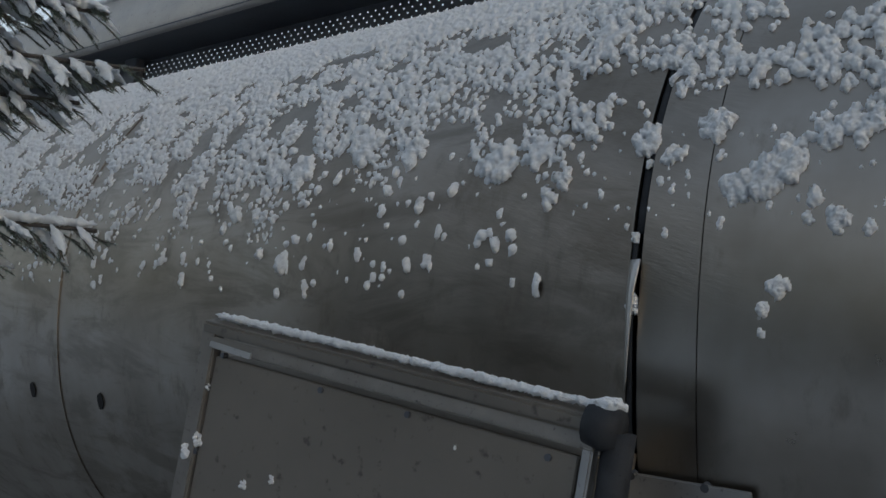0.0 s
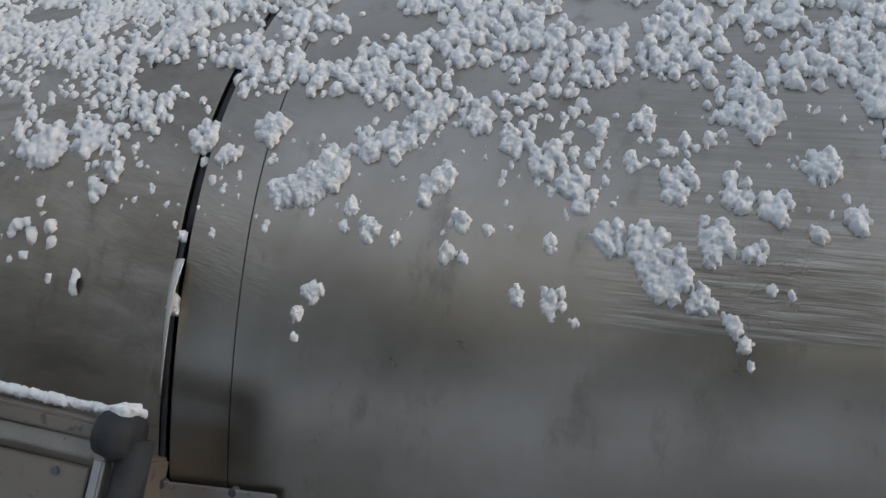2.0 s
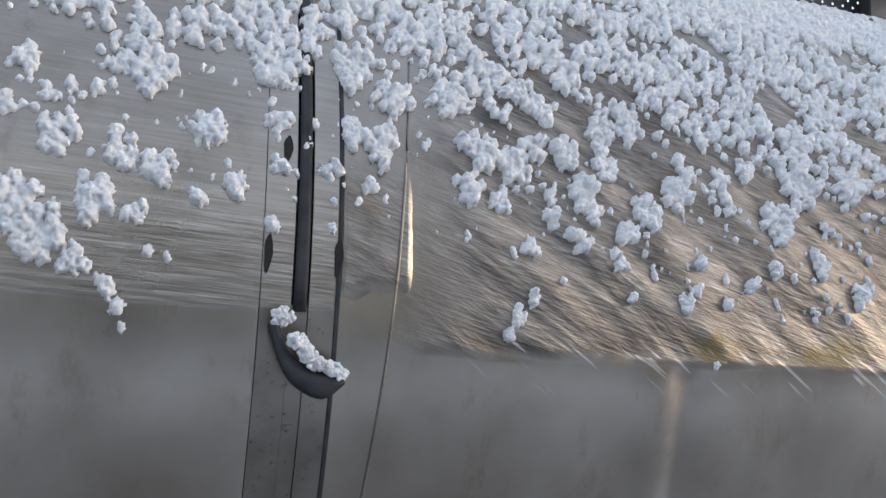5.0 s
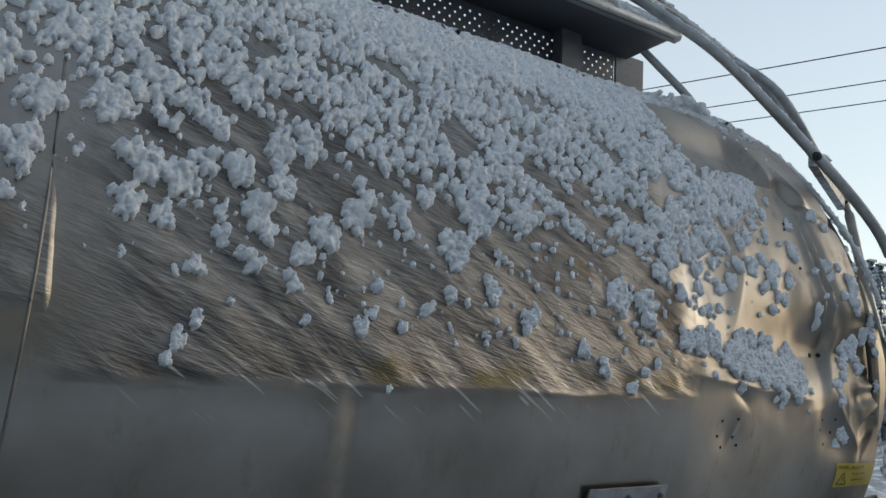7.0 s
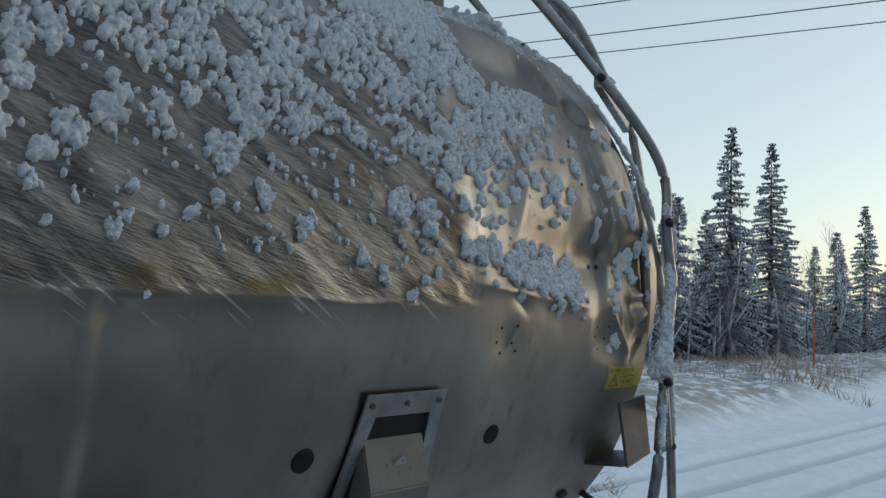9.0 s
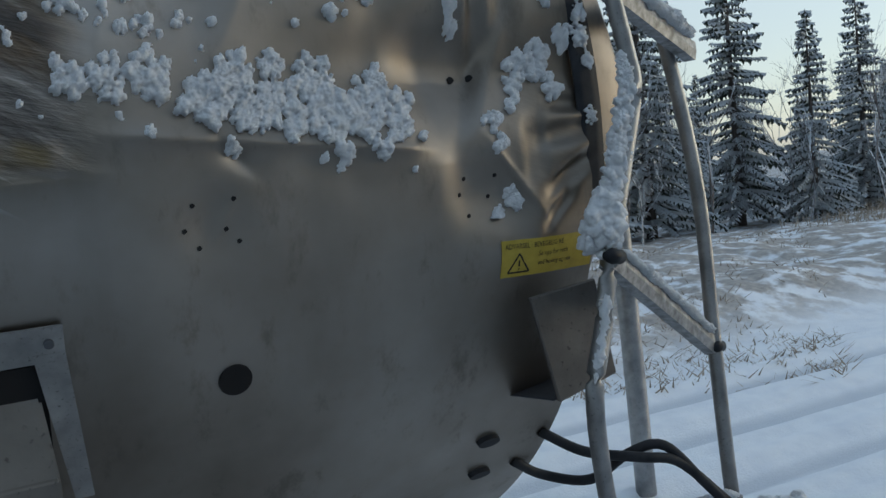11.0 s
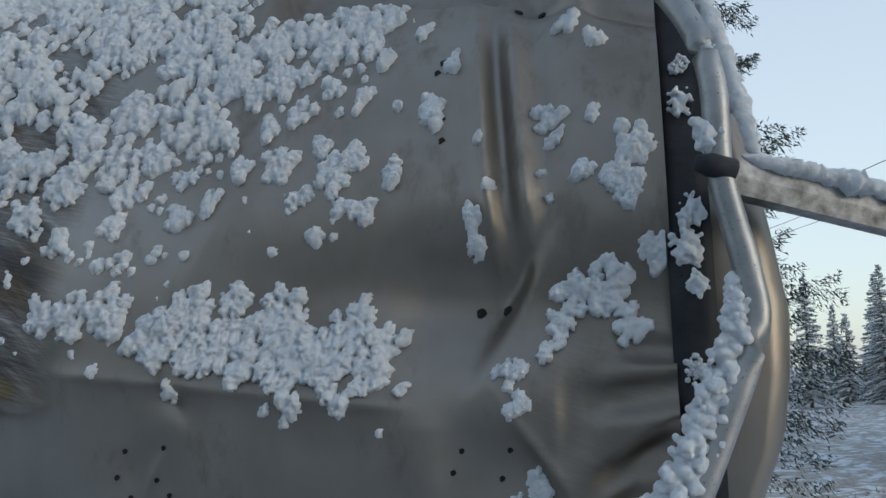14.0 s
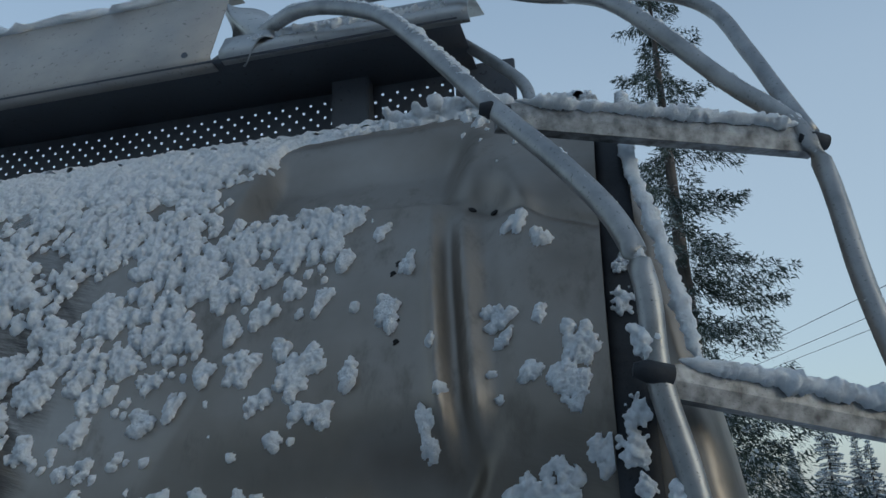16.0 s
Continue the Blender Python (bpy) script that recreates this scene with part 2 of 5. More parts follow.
RUBBER.node_tree.nodes["Principled BSDF"].inputs["Specular IOR Level"].default_value = 0.18
# Black colour standing in for the shade inside holes and recesses.
HOLE_SHADE = material("hole_shade", (0.006, 0.006, 0.007), 0.9)


# ---- mesh helpers ----
def thing(name, label, category, group="", kind="", at=(0, 0, 0)):
    ob = new(name)
    ob.empty_display_size = 0.1
    ob.location = at
    return tagged(ob, label, category, group, kind)


def part(name, bm, mat, parent=None, label="", smooth=False):
    me = bpy.data.meshes.new(name)
    bm.to_mesh(me)
    bm.free()
    return part_mesh(name, me, mat, parent, label, smooth)


def part_mesh(name, me, mat, parent=None, label="", smooth=False):
    me.materials.append(mat)
    if smooth:
        me.polygons.foreach_set("use_smooth", [True] * len(me.polygons))
    ob = new(name, me)
    if parent is not None:
        ob.parent = parent
        ob.matrix_parent_inverse = Matrix.Translation(-parent.location) if parent.parent is None else Matrix()
    if label:
        tagged(ob, label)
    return ob


def grid_mesh(name, V, keep=None):
    """A mesh from an array of points (rows, columns, 3); keep: which quads stay."""
    r, c = V.shape[:2]
    idx = np.arange(r * c).reshape(r, c)
    F = np.stack([idx[:-1, :-1], idx[:-1, 1:], idx[1:, 1:], idx[1:, :-1]], -1)
    F = F[keep] if keep is not None else F.reshape(-1, 4)
    used, inv = np.unique(F, return_inverse=True)
    F = inv.reshape(-1, 4)
    P = V.reshape(-1, 3)[used]
    me = bpy.data.meshes.new(name)
    me.vertices.add(len(P))
    me.vertices.foreach_set("co", P.astype(np.float32).ravel())
    me.loops.add(F.size)
    me.loops.foreach_set("vertex_index", F.astype(np.int32).ravel())
    me.polygons.add(len(F))
    me.polygons.foreach_set("loop_start", np.arange(0, F.size, 4, dtype=np.int32))
    me.update(calc_edges=True)
    return me


def joined_grids(name, grids):
    V, F, k = [], [], 0
    for g in grids:
        r, c = g.shape[:2]
        idx = np.arange(r * c).reshape(r, c) + k
        F.append(np.stack([idx[:-1, :-1], idx[:-1, 1:], idx[1:, 1:], idx[1:, :-1]], -1).reshape(-1, 4))
        V.append(g.reshape(-1, 3))
        k += r * c
    V, F = np.concatenate(V), np.concatenate(F)
    me = bpy.data.meshes.new(name)
    me.vertices.add(len(V))
    me.vertices.foreach_set("co", V.astype(np.float32).ravel())
    me.loops.add(F.size)
    me.loops.foreach_set("vertex_index", F.astype(np.int32).ravel())
    me.polygons.add(len(F))
    me.polygons.foreach_set("loop_start", np.arange(0, F.size, 4, dtype=np.int32))
    me.update(calc_edges=True)
    return me


def box_bm(size, at=(0, 0, 0), rot=(0, 0, 0), bevel=0.004, bm=None):
    bm = bm or bmesh.new()
    m = pose(*at, *rot) @ Matrix.Diagonal((*size, 1))
    r = bmesh.ops.create_cube(bm, size=1, matrix=m)
    if bevel:
        es = {e for v in r["verts"] for e in v.link_edges}
        bmesh.ops.bevel(bm, geom=list(es), offset=bevel, segments=2, affect="EDGES")
    return bm


def smooth_line(points, steps=6):
    """Catmull-Rom through the points."""
    p = [Vector(q) for q in points]
    p = [2 * p[0] - p[1]] + p + [2 * p[-1] - p[-2]]
    out = []
    for k in range(1, len(p) - 2):
        for s in range(steps):
            t = s / steps
            out.append(0.5 * (2 * p[k] + (p[k + 1] - p[k - 1]) * t + (2 * p[k - 1] - 5 * p[k] + 4 * p[k + 1] - p[k + 2]) * t * t + (3 * p[k] - p[k - 1] - 3 * p[k + 1] + p[k + 2]) * t ** 3))
    return out + [p[-2]]


def tube_bm(points, radius, sides=12, bm=None, squash=1.0):
    """A tube along points; radius: a number or one for each point."""
    bm = bm or bmesh.new()
    pts = [Vector(q) for q in points]
    rings = []
    up = Vector((0, 0, 1))
    for k, p in enumerate(pts):
        d = (pts[min(k + 1, len(pts) - 1)] - pts[max(k - 1, 0)]).normalized()
        a = d.cross(up if abs(d.z) < 0.95 else Vector((0, 1, 0))).normalized()
        b = a.cross(d).normalized()
        r = radius[k] if hasattr(radius, "__len__") else radius
        rings.append([bm.verts.new(p + r * (math.cos(q) * a + squash * math.sin(q) * b)) for q in (2 * math.pi * i / sides for i in range(sides))])
    for r0, r1 in zip(rings, rings[1:]):
        for i in range(sides):
            bm.faces.new((r0[i], r0[(i + 1) % sides], r1[(i + 1) % sides], r1[i]))
    bm.faces.new(rings[0][::-1])
    bm.faces.new(rings[-1])
    bmesh.ops.recalc_face_normals(bm, faces=bm.faces)
    return bm


# ---- tank surface ----
def crease(u, w):
    """A hard fold: 1 on the line, falling off straight to both sides."""
    return np.exp(-np.abs(u) / w)


def dent(x, z):
    """How far the cladding is pushed in, in metres, near the crushed end."""
    x, z = np.asarray(x, float), np.asarray(z, float)
    e = sstep(2.25, 2.6, x)
    mid = sstep(1.96, 2.16, z) * sstep(2.55, 2.38, z)
    # groove with a ledge below it
    d = 0.046 * bump1(z, 1.965 + 0.010 * np.sin(x * 5), 0.105) * sstep(2.35, 2.95, x)
    d = d + 0.018 * bump1(z, 2.2, 0.2) * e
    # pocket under the top edge
    d = d + 0.062 * sstep(2.615, 2.665, x) * sstep(3.11, 3.02, x) * sstep(2.50, 2.545, z) * sstep(2.78, 2.66, z)
    d = d - 0.012 * crease((z - 2.515) - 0.06 * (x - 2.85), 0.022) * sstep(2.6, 2.7, x) * sstep(3.08, 3.0, x)
    # upright folds
    lean = x + 0.10 * (z - 2.2)
    d = d - 0.020 * crease(lean - 3.070, 0.014) * mid
    d = d + 0.018 * bump1(lean, 3.098, 0.016) * mid
    d = d - 0.015 * crease(lean - 3.128, 0.013) * mid
    d = d + 0.012 * bump1(lean, 3.165, 0.022) * mid
    d = d + 0.036 * bump1(x, 3.13, 0.05) * bump1(z, 2.52, 0.045)
    d = d - 0.020 * bump1(x - 3.2 + 0.3 * (z - 2.5), 0, 0.03) * bump1(z, 2.50, 0.09)
    d = d + 0.020 * crease((z - 2.475) + 0.35 * (x - 3.2), 0.02) * sstep(3.12, 3.18, x)
    # long slanting creases across the middle
    d = d + 0.015 * sstep(0.05, -0.02, (x - 2.62) - 0.36 * (z - 2.2)) * bump1(x, 2.50, 0.16) * bump1(z, 2.15, 0.15)
    d = d - 0.005 * crease((x - 2.66) - 0.55 * (z - 2.15), 0.025) * bump1(z, 2.16, 0.14)
    d = d - 0.005 * crease((x - 2.43) - 0.30 * (z - 2.15), 0.03) * bump1(z, 2.14, 0.13)
    d = d + 0.010 * bump1((x - 2.92) - 0.25 * (z - 2.2), 0, 0.045) * bump1(z, 2.12, 0.12)
    # ledge face running down beside the two holes, with a hard edge
    edge = x - 3.02 - 0.50 * (z - 1.80)
    d = d + 0.032 * np.clip((z - 1.78) / 0.17, 0, 1) * sstep(2.14, 1.98, z) * sstep(2.88, 2.99, x) * sstep(0.035, -0.010, edge)
    # shallow dishes pressed in round the bolt holes
    d = d + 0.024 * np.exp(-((x - 3.085) / 0.085) ** 4 - ((z - 1.715 + 0.25 * (x - 3.085)) / 0.078) ** 2)
    d = d - 0.014 * crease((x - 3.15) + 0.75 * (z - 1.745), 0.016) * bump1(z, 1.74, 0.07)
    d = d + 0.010 * bump1(x, 2.535, 0.05) * bump1(z, 1.715, 0.052)
    d = d - 0.008 * crease((x - 2.555) - 0.55 * (z - 1.715), 0.012) * bump1(z, 1.715, 0.03)
    # notch and lip under the ledge
    d = d + 0.016 * crease((x - 2.585) + 0.8 * (z - 1.82), 0.026) * bump1(z, 1.825, 0.032)
    d = d - 0.012 * crease((z - 1.835) + 0.10 * (x - 2.7), 0.02) * sstep(2.35, 2.45, x) * sstep(2.99, 2.9, x)
    # pinched folds at the cut edge
    for fx, fz, fw, fh, fd, ft in ((3.30, 1.826, 0.080, 0.024, 0.026, 0.15), (3.285, 1.733, 0.055, 0.020, 0.024, 0.45), (3.315, 1.886, 0.060, 0.020, 0.018, -0.1), (3.325, 1.770, 0.050, 0.015, 0.016, 0.5), (3.255, 1.675, 0.040, 0.018, 0.014, 0.8), (3.205, 1.80, 0.028, 0.060, 0.016, 0.4)):
        d = d + 0.7 * fd * np.exp(-((x - fx) / fw) ** 4 - np.abs((z - fz - ft * (x - fx)) / fh) ** 3)
    d = d - 0.020 * bump1(x, 3.20, 0.17) * bump1(z, 1.60, 0.08)
    d = d + 0.012 * (fbm(x * 5, z * 4, 77) - 0.5) * sstep(2.3, 2.7, x) * sstep(1.6, 1.75, z)
    return d


def skin(x, phi, out=0.0, flat=False):
    """Points of the tank's skin; phi in radians, 0 at the side, up positive."""
    x, phi = np.broadcast_arrays(np.asarray(x, float), np.asarray(phi, float))
    z = TZ + TB * np.sin(phi)
    wave = 0.010 * (fbm(x * 1.1 + 40, phi * 2.2 + 9, 5) - 0.5)
    # soft horizontal and upright ripples of thin sheet
    wave = wave + 0.004 * np.sin(phi * 9 + 1.2 * np.sin(x * 0.9))
    wave = wave - (0.010 * bump1(x, 1.35, 0.034) - 0.004 * bump1(x, 1.28, 0.04)) * sstep(-0.02, -0.07, phi)
    # scraped hollow with a stepped lower rim, gouged in long slanting furrows
    foot = 1.818 + 0.020 * (fbm(x * 3.1, x * 0 + 2, 36) - 0.5)
    s = sstep(0.81, 1.02, x) * sstep(2.42, 2.25, x) * sstep(foot - 0.012, foot + 0.014, z) * sstep(0.8, 0.6, phi)
    along, across = 0.80 * x - 0.60 * z, 0.60 * x + 0.80 * z
    furrow = 0.020 * (fbm(along * 2.6, across * 12, 31) - 0.5) + 0.009 * (fbm(along * 5, across * 34, 37, 2) - 0.5)
    wave = wave - s * (0.008 - furrow)
    m = sstep(-0.1, 0.1, x) * sstep(0.52, 0.48, x) * sstep(1.86, 1.92, z) * sstep(0.8, 0.6, phi)
    wave = wave + m * 0.006 * (fbm(x * 4, z * 16, 38) - 0.5)
    # crumpled foil-like patch between the joint and the fold
    c = sstep(0.645, 0.68, x) * sstep(0.77, 0.71, x) * sstep(1.90, 1.95, z) * sstep(2.16, 2.08, z)
    wave = wave + c * 0.006 * (fbm(along * 22, across * 34, 39) - 0.5)
    k = np.where(np.cos(phi) > -0.2, 1.0, 0.0)
    r = out + (0.0 if flat else 1.0) * k * (wave - dent(x, z))
    nx, nz = np.cos(phi) / TA, np.sin(phi) / TB
    ln = np.hypot(nx, nz)
    return np.stack([x, TY - TA * np.cos(phi) - r * nx / ln, z + r * nz / ln], -1)


def skin_panel(name, x0, x1, p0, p1, step, parent, mat=STEEL, out=0.0, label="", flat=False, thick=0.004, fine=None):
    xs = np.linspace(x0, x1, max(2, int((x1 - x0) / step) + 1))
    ps = np.linspace(p0, p1, max(2, int(radians(p1 - p0) * 1.2 / step) + 1))
    if fine:
        # closer points where the sheet is creased
        xs = np.union1d(xs[xs < fine[0]], np.arange(fine[0], x1 + 1e-6, fine[3]))
        xs[-1] = x1
        ps = np.concatenate([ps[ps < fine[1]], np.arange(fine[1], fine[2], math.degrees(fine[3] / 1.2)), ps[ps > fine[2]]])
    X, PH = np.meshgrid(xs, np.radians(ps))
    sheets = [skin(X, PH, out, flat)]
    if thick:
        # the sheet's cut edges, as faces of their own
        for col, flip in ((0, False), (-1, True)):
            e = np.stack([skin(X[:, col], PH[:, col], out, flat), skin(X[:, col], PH[:, col], out - 3 * thick, flat)], 1)
            sheets.append(e if flip else e[:, ::-1])
    me = joined_grids(name, sheets)
    return part_mesh(name, me, mat, parent, label, True)


tank = thing("tank_trailer", "dented stainless steel road tank with scraped snow-covered side", "tank", at=(0, 1.25, 0.7))
skin_panel("cladding_panel", -7.0, -3.0765, -95, 96, 0.05, tank)
skin_panel("joint_band", -3.075, -2.925, -95, 96, 0.03, tank, out=0.004)
skin_panel("cladding_panel", -2.9235, -0.74, -95, 96, 0.025, tank)
skin_panel("joint_band", -0.715, -0.597, -95, 96, 0.02, tank, out=0.002)
skin_panel("cladding_panel", -0.5955, 0.5095, -95, 96, 0.02, tank)
skin_panel("joint_band", 0.511, 0.562, -95, 1.2, 0.02, tank, SHADED_JOINT, out=0.001)
skin_panel("joint_band", 0.511, 0.562, 1.2, 96, 0.02, tank, out=0.001)
skin_panel("joint_band", 0.563, 0.591, -95, 1.5, 0.01, tank, SHADED_JOINT, out=-0.003)
skin_panel("joint_band", 0.592, 0.636, -95, 1.2, 0.02, tank, SHADED_JOINT, out=0.001)
skin_panel("joint_band", 0.592, 0.636, 1.2, 96, 0.02, tank, out=0.001)
skin_panel("cladding_panel", 0.645, 3.34, -95, 96, 0.0115, tank, label="crushed and scraped stainless cladding panel", fine=(2.30, -22.0, 52.0, 0.0055))
skin_panel("back_panel", -7.0, 3.34, 96, 265, 0.1, tank, flat=True)
skin_panel("inner_shell", -7.0, 3.36, -180, 180, 0.12, tank, DARK, out=-0.11, flat=True, thick=0)


def dome():
    """Dished end of the tank."""
    bm = bmesh.new()
    rings = []
    for u, dx in ((0.99, -0.12), (1.0, 0.015), (0.992, 0.03), (0.97, 0.045), (0.9, 0.06), (0.6, 0.10), (0.28, 0.115)):
        ring = []
        for k in range(72):
            a = 2 * math.pi * k / 72
            z = TZ + (TB - 0.04) * u * math.sin(a)
            lean = float(np.interp(z, (1.4, 1.6, 1.75, 1.91, 2.11, 2.37, 2.55), (-0.06, -0.01, 0.045, 0.07, 0.045, 0.005, -0.03)))
            ring.append(bm.verts.new((3.385 + dx + lean, TY - (TA - 0.04) * u * math.cos(a), z)))
        rings.append(ring)
    for a, b in zip(rings, rings[1:]):
        for k in range(72):
            bm.faces.new((a[k], b[k], b[(k + 1) % 72], a[(k + 1) % 72]))
    bm.faces.new(rings[-1])
    bmesh.ops.recalc_face_normals(bm, faces=bm.faces)
    return bm


part("dished_end", dome(), STEEL, tank, "shiny dished tank end", True)


# ---- tank fittings ----
def skin_strip(name, x0, x1, p0, p1, mat, out=0.004, parent=tank, label="", taper=1.0, flat=False):
    """A strip lying on the skin, x0 to x1 wide at its foot, narrowing to taper of that at its head."""
    n = max(4, int((p1 - p0) / 2))
    PH = np.radians(np.linspace(p0, p1, n))[:, None]
    w = np.linspace(1, taper, n)[:, None]
    xc, hw = (x0 + x1) / 2, (x1 - x0) / 2
    X = xc + np.linspace(-1, 1, 4)[None, :] * hw * w
    ob = part_mesh(name, grid_mesh(name, skin(X, PH + 0 * X, out, flat)), mat, parent, label, True)
    so = ob.modifiers.new("thickness", "SOLIDIFY")
    so.thickness = 0.006
    so.offset = -1
    return ob


def on_skin(x, phi_deg, out=0.0):
    p = skin(np.array([x]), np.radians([phi_deg]), out)[0]
    return Vector(p)


def frame_on_skin(x, phi_deg, out=0.0):
    """A pose whose z axis leaves the skin, x axis runs along the tank, y axis goes up."""
    a = on_skin(x, phi_deg, out)
    up = (on_skin(x, phi_deg + 1, out) - on_skin(x, phi_deg - 1, out)).normalized()
    right = (on_skin(x + 0.02, phi_deg, out) - on_skin(x - 0.02, phi_deg, out)).normalized()
    nz = right.cross(up).normalized()
    up = nz.cross(right)
    m = Matrix((right, up, nz)).transposed().to_4x4()
    m.translation = a
    return m


skin_strip("joint_strip", 0.566, 0.588, 1, 46, RUBBER, 0.003, label="black rubber seal strip", taper=0.75)
# Dark strip laid into the open end gap, standing in for its shade.
skin_strip("end_gap_shade", 3.336, 3.398, -9, 62, RUBBER, -0.030, label="dark strip for the shade in the open gap at the tank end", flat=True)
skin_strip("joint_strip", 0.636, 0.645, -60, 38, RUBBER, 0.002, taper=0.8)
# Two dark strips paint the shade inside the open joint.
skin_strip("joint_strip", -0.735, -0.719, 8, 60, RUBBER, -0.006, label="dark strip for the shade in the open joint", taper=1.0)
skin_strip("joint_strip", -0.738, -0.728, -60, 8, RUBBER, -0.002)


def fold_rib(x_top, x_foot, p0, p1):
    pts = [on_skin(x_foot + (x_top - x_foot) * k / 30, p0 + (p1 - p0) * k / 30, 0.001) for k in range(31)]
    return tube_bm(pts, 0.0026, 10)


# Rib takes the darkened joint steel, which tones down its highlight by colour.
part("fold_rib", fold_rib(0.777, 0.70, -24, 26), SHADED_JOINT, tank, "", True)


def torn_flap():
    """Loose rubber end, a boat-shaped curl hanging over the joint."""
    outer = smooth_line([(0.531, -0.012, 1.848), (0.548, -0.026, 1.795), (0.571, -0.036, 1.755), (0.616, -0.040, 1.734), (0.650, -0.038, 1.760)], 5)
    inner = smooth_line([(0.540, -0.010, 1.845), (0.549, -0.016, 1.816), (0.566, -0.024, 1.794), (0.600, -0.030, 1.776), (0.651, -0.034, 1.763)], 5)
    bm = bmesh.new()
    rows = []
    for p, q in zip(outer, inner):
        mid = (p + q) / 2 + Vector((0, -0.010, 0))
        rows.append([bm.verts.new(v) for v in (p, (p + mid) / 2 + Vector((0, -0.003, 0)), mid, (q + mid) / 2 + Vector((0, -0.003, 0)), q)])
    for a, b in zip(rows, rows[1:]):
        for i in range(4):
            bm.faces.new((a[i], a[i + 1], b[i + 1], b[i]))
    return bm


flap = part("loose_seal", torn_flap(), RUBBER, tank, "torn black rubber seal end", True)
so = flap.modifiers.new("thickness", "SOLIDIFY")
so.thickness = 0.006


def silver_flap():
    line = smooth_line([on_skin(-0.722, 5.2, 0.012), on_skin(-0.724, 2, 0.022), on_skin(-0.728, -2, 0.018), on_skin(-0.738, -7, 0.004)], 5)
    bm = bmesh.new()
    rows = []
    for k, p in enumerate(line):
        w = 0.012 * (1 - 0.8 * k / (len(line) - 1))
        rows.append([bm.verts.new(p + Vector((-w, 0.006, 0))), bm.verts.new(p), bm.verts.new(p + Vector((w, -0.004, 0)))])
    for a, b in zip(rows, rows[1:]):
        for i in range(2):
            bm.faces.new((a[i], a[i + 1], b[i + 1], b[i]))
    return bm


sf = part("loose_seal", silver_flap(), DULL, tank, "bent bright metal strip end", True)
so = sf.modifiers.new("thickness", "SOLIDIFY")
so.thickness = 0.003


def disc_bm(r, depth, m, sides=20, wobble=0.0):
    bm = bmesh.new()
    a = [bm.verts.new(m @ Vector(((r + wobble * math.sin(3 * q + 1)) * math.cos(q), (r + wobble * math.sin(2 * q)) * math.sin(q), depth))) for q in (2 * math.pi * k / sides for k in range(sides))]
    b = [bm.verts.new(m @ Vector((r * 1.08 * math.cos(q), r * 1.08 * math.sin(q), -0.01))) for q in (2 * math.pi * k / sides for k in range(sides))]
    for k in range(sides):
        bm.faces.new((b[k], b[(k + 1) % sides], a[(k + 1) % sides], a[k]))
    bm.faces.new(a)
    bmesh.ops.recalc_face_normals(bm, faces=bm.faces)
    return bm


# No openings are cut: black discs on the skin paint each hole's shade.
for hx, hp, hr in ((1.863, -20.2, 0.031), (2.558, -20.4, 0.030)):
    part("lamp_hole", disc_bm(hr, 0.003, frame_on_skin(hx, hp), 28), HOLE_SHADE, tank, "black disc for the shade in an empty round lamp hole")
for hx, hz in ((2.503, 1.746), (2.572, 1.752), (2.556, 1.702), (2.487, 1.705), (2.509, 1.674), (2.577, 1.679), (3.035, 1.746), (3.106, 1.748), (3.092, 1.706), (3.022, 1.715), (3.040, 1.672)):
    part("rivet_hole", disc_bm(0.0042, 0.0015, frame_on_skin(hx, math.degrees(math.asin((hz - TZ) / TB))), 10, 0.0006), HOLE_SHADE, tank)
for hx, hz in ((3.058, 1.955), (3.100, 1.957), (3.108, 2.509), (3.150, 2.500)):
    part("rivet_hole", disc_bm(0.0078, 0.002, frame_on_skin(hx, math.degrees(math.asin((hz - TZ) / TB))), 12, 0.0012), HOLE_SHADE, tank)
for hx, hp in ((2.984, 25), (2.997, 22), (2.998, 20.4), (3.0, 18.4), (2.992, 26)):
    part("tear_hole", disc_bm(0.005, 0.002, frame_on_skin(hx, hp), 9, 0.0025), HOLE_SHADE, tank)
for hx, hp in ((-3.135, -18.0), (-2.666, -17.7)):
    part("bolt_slot", disc_bm(0.022, 0.004, frame_on_skin(hx, hp) @ Matrix.Diagonal((0.8, 1.3, 1, 1)), 14, 0.002), HOLE_SHADE, tank)
for hx in (0.519, 0.638):
    part("slot", disc_bm(0.022, 0.003, frame_on_skin(hx, 5.5) @ Matrix.Diagonal((0.32, 1.5, 1, 1)), 14, 0.004), HOLE_SHADE, tank)
part("slot", disc_bm(0.02, 0.003, frame_on_skin(0.545, 14.5) @ Matrix.Diagonal((0.4, 1.3, 1, 1)), 14, 0.004), HOLE_SHADE, tank)

# foot plate under the joint
bm = box_bm((0.26, 0.20, 0.006), bevel=0.002)
ob = part("joint_plate", bm, DULL, tank)
ob.matrix_basis = frame_on_skin(-0.62, -19.0, 0.016)
for bx in (-0.72, -0.575):
    o2 = part("screw", disc_bm(0.008, 0.006, Matrix()), DARK, tank)
    o2.matrix_basis = frame_on_skin(bx, -14.6, 0.018)


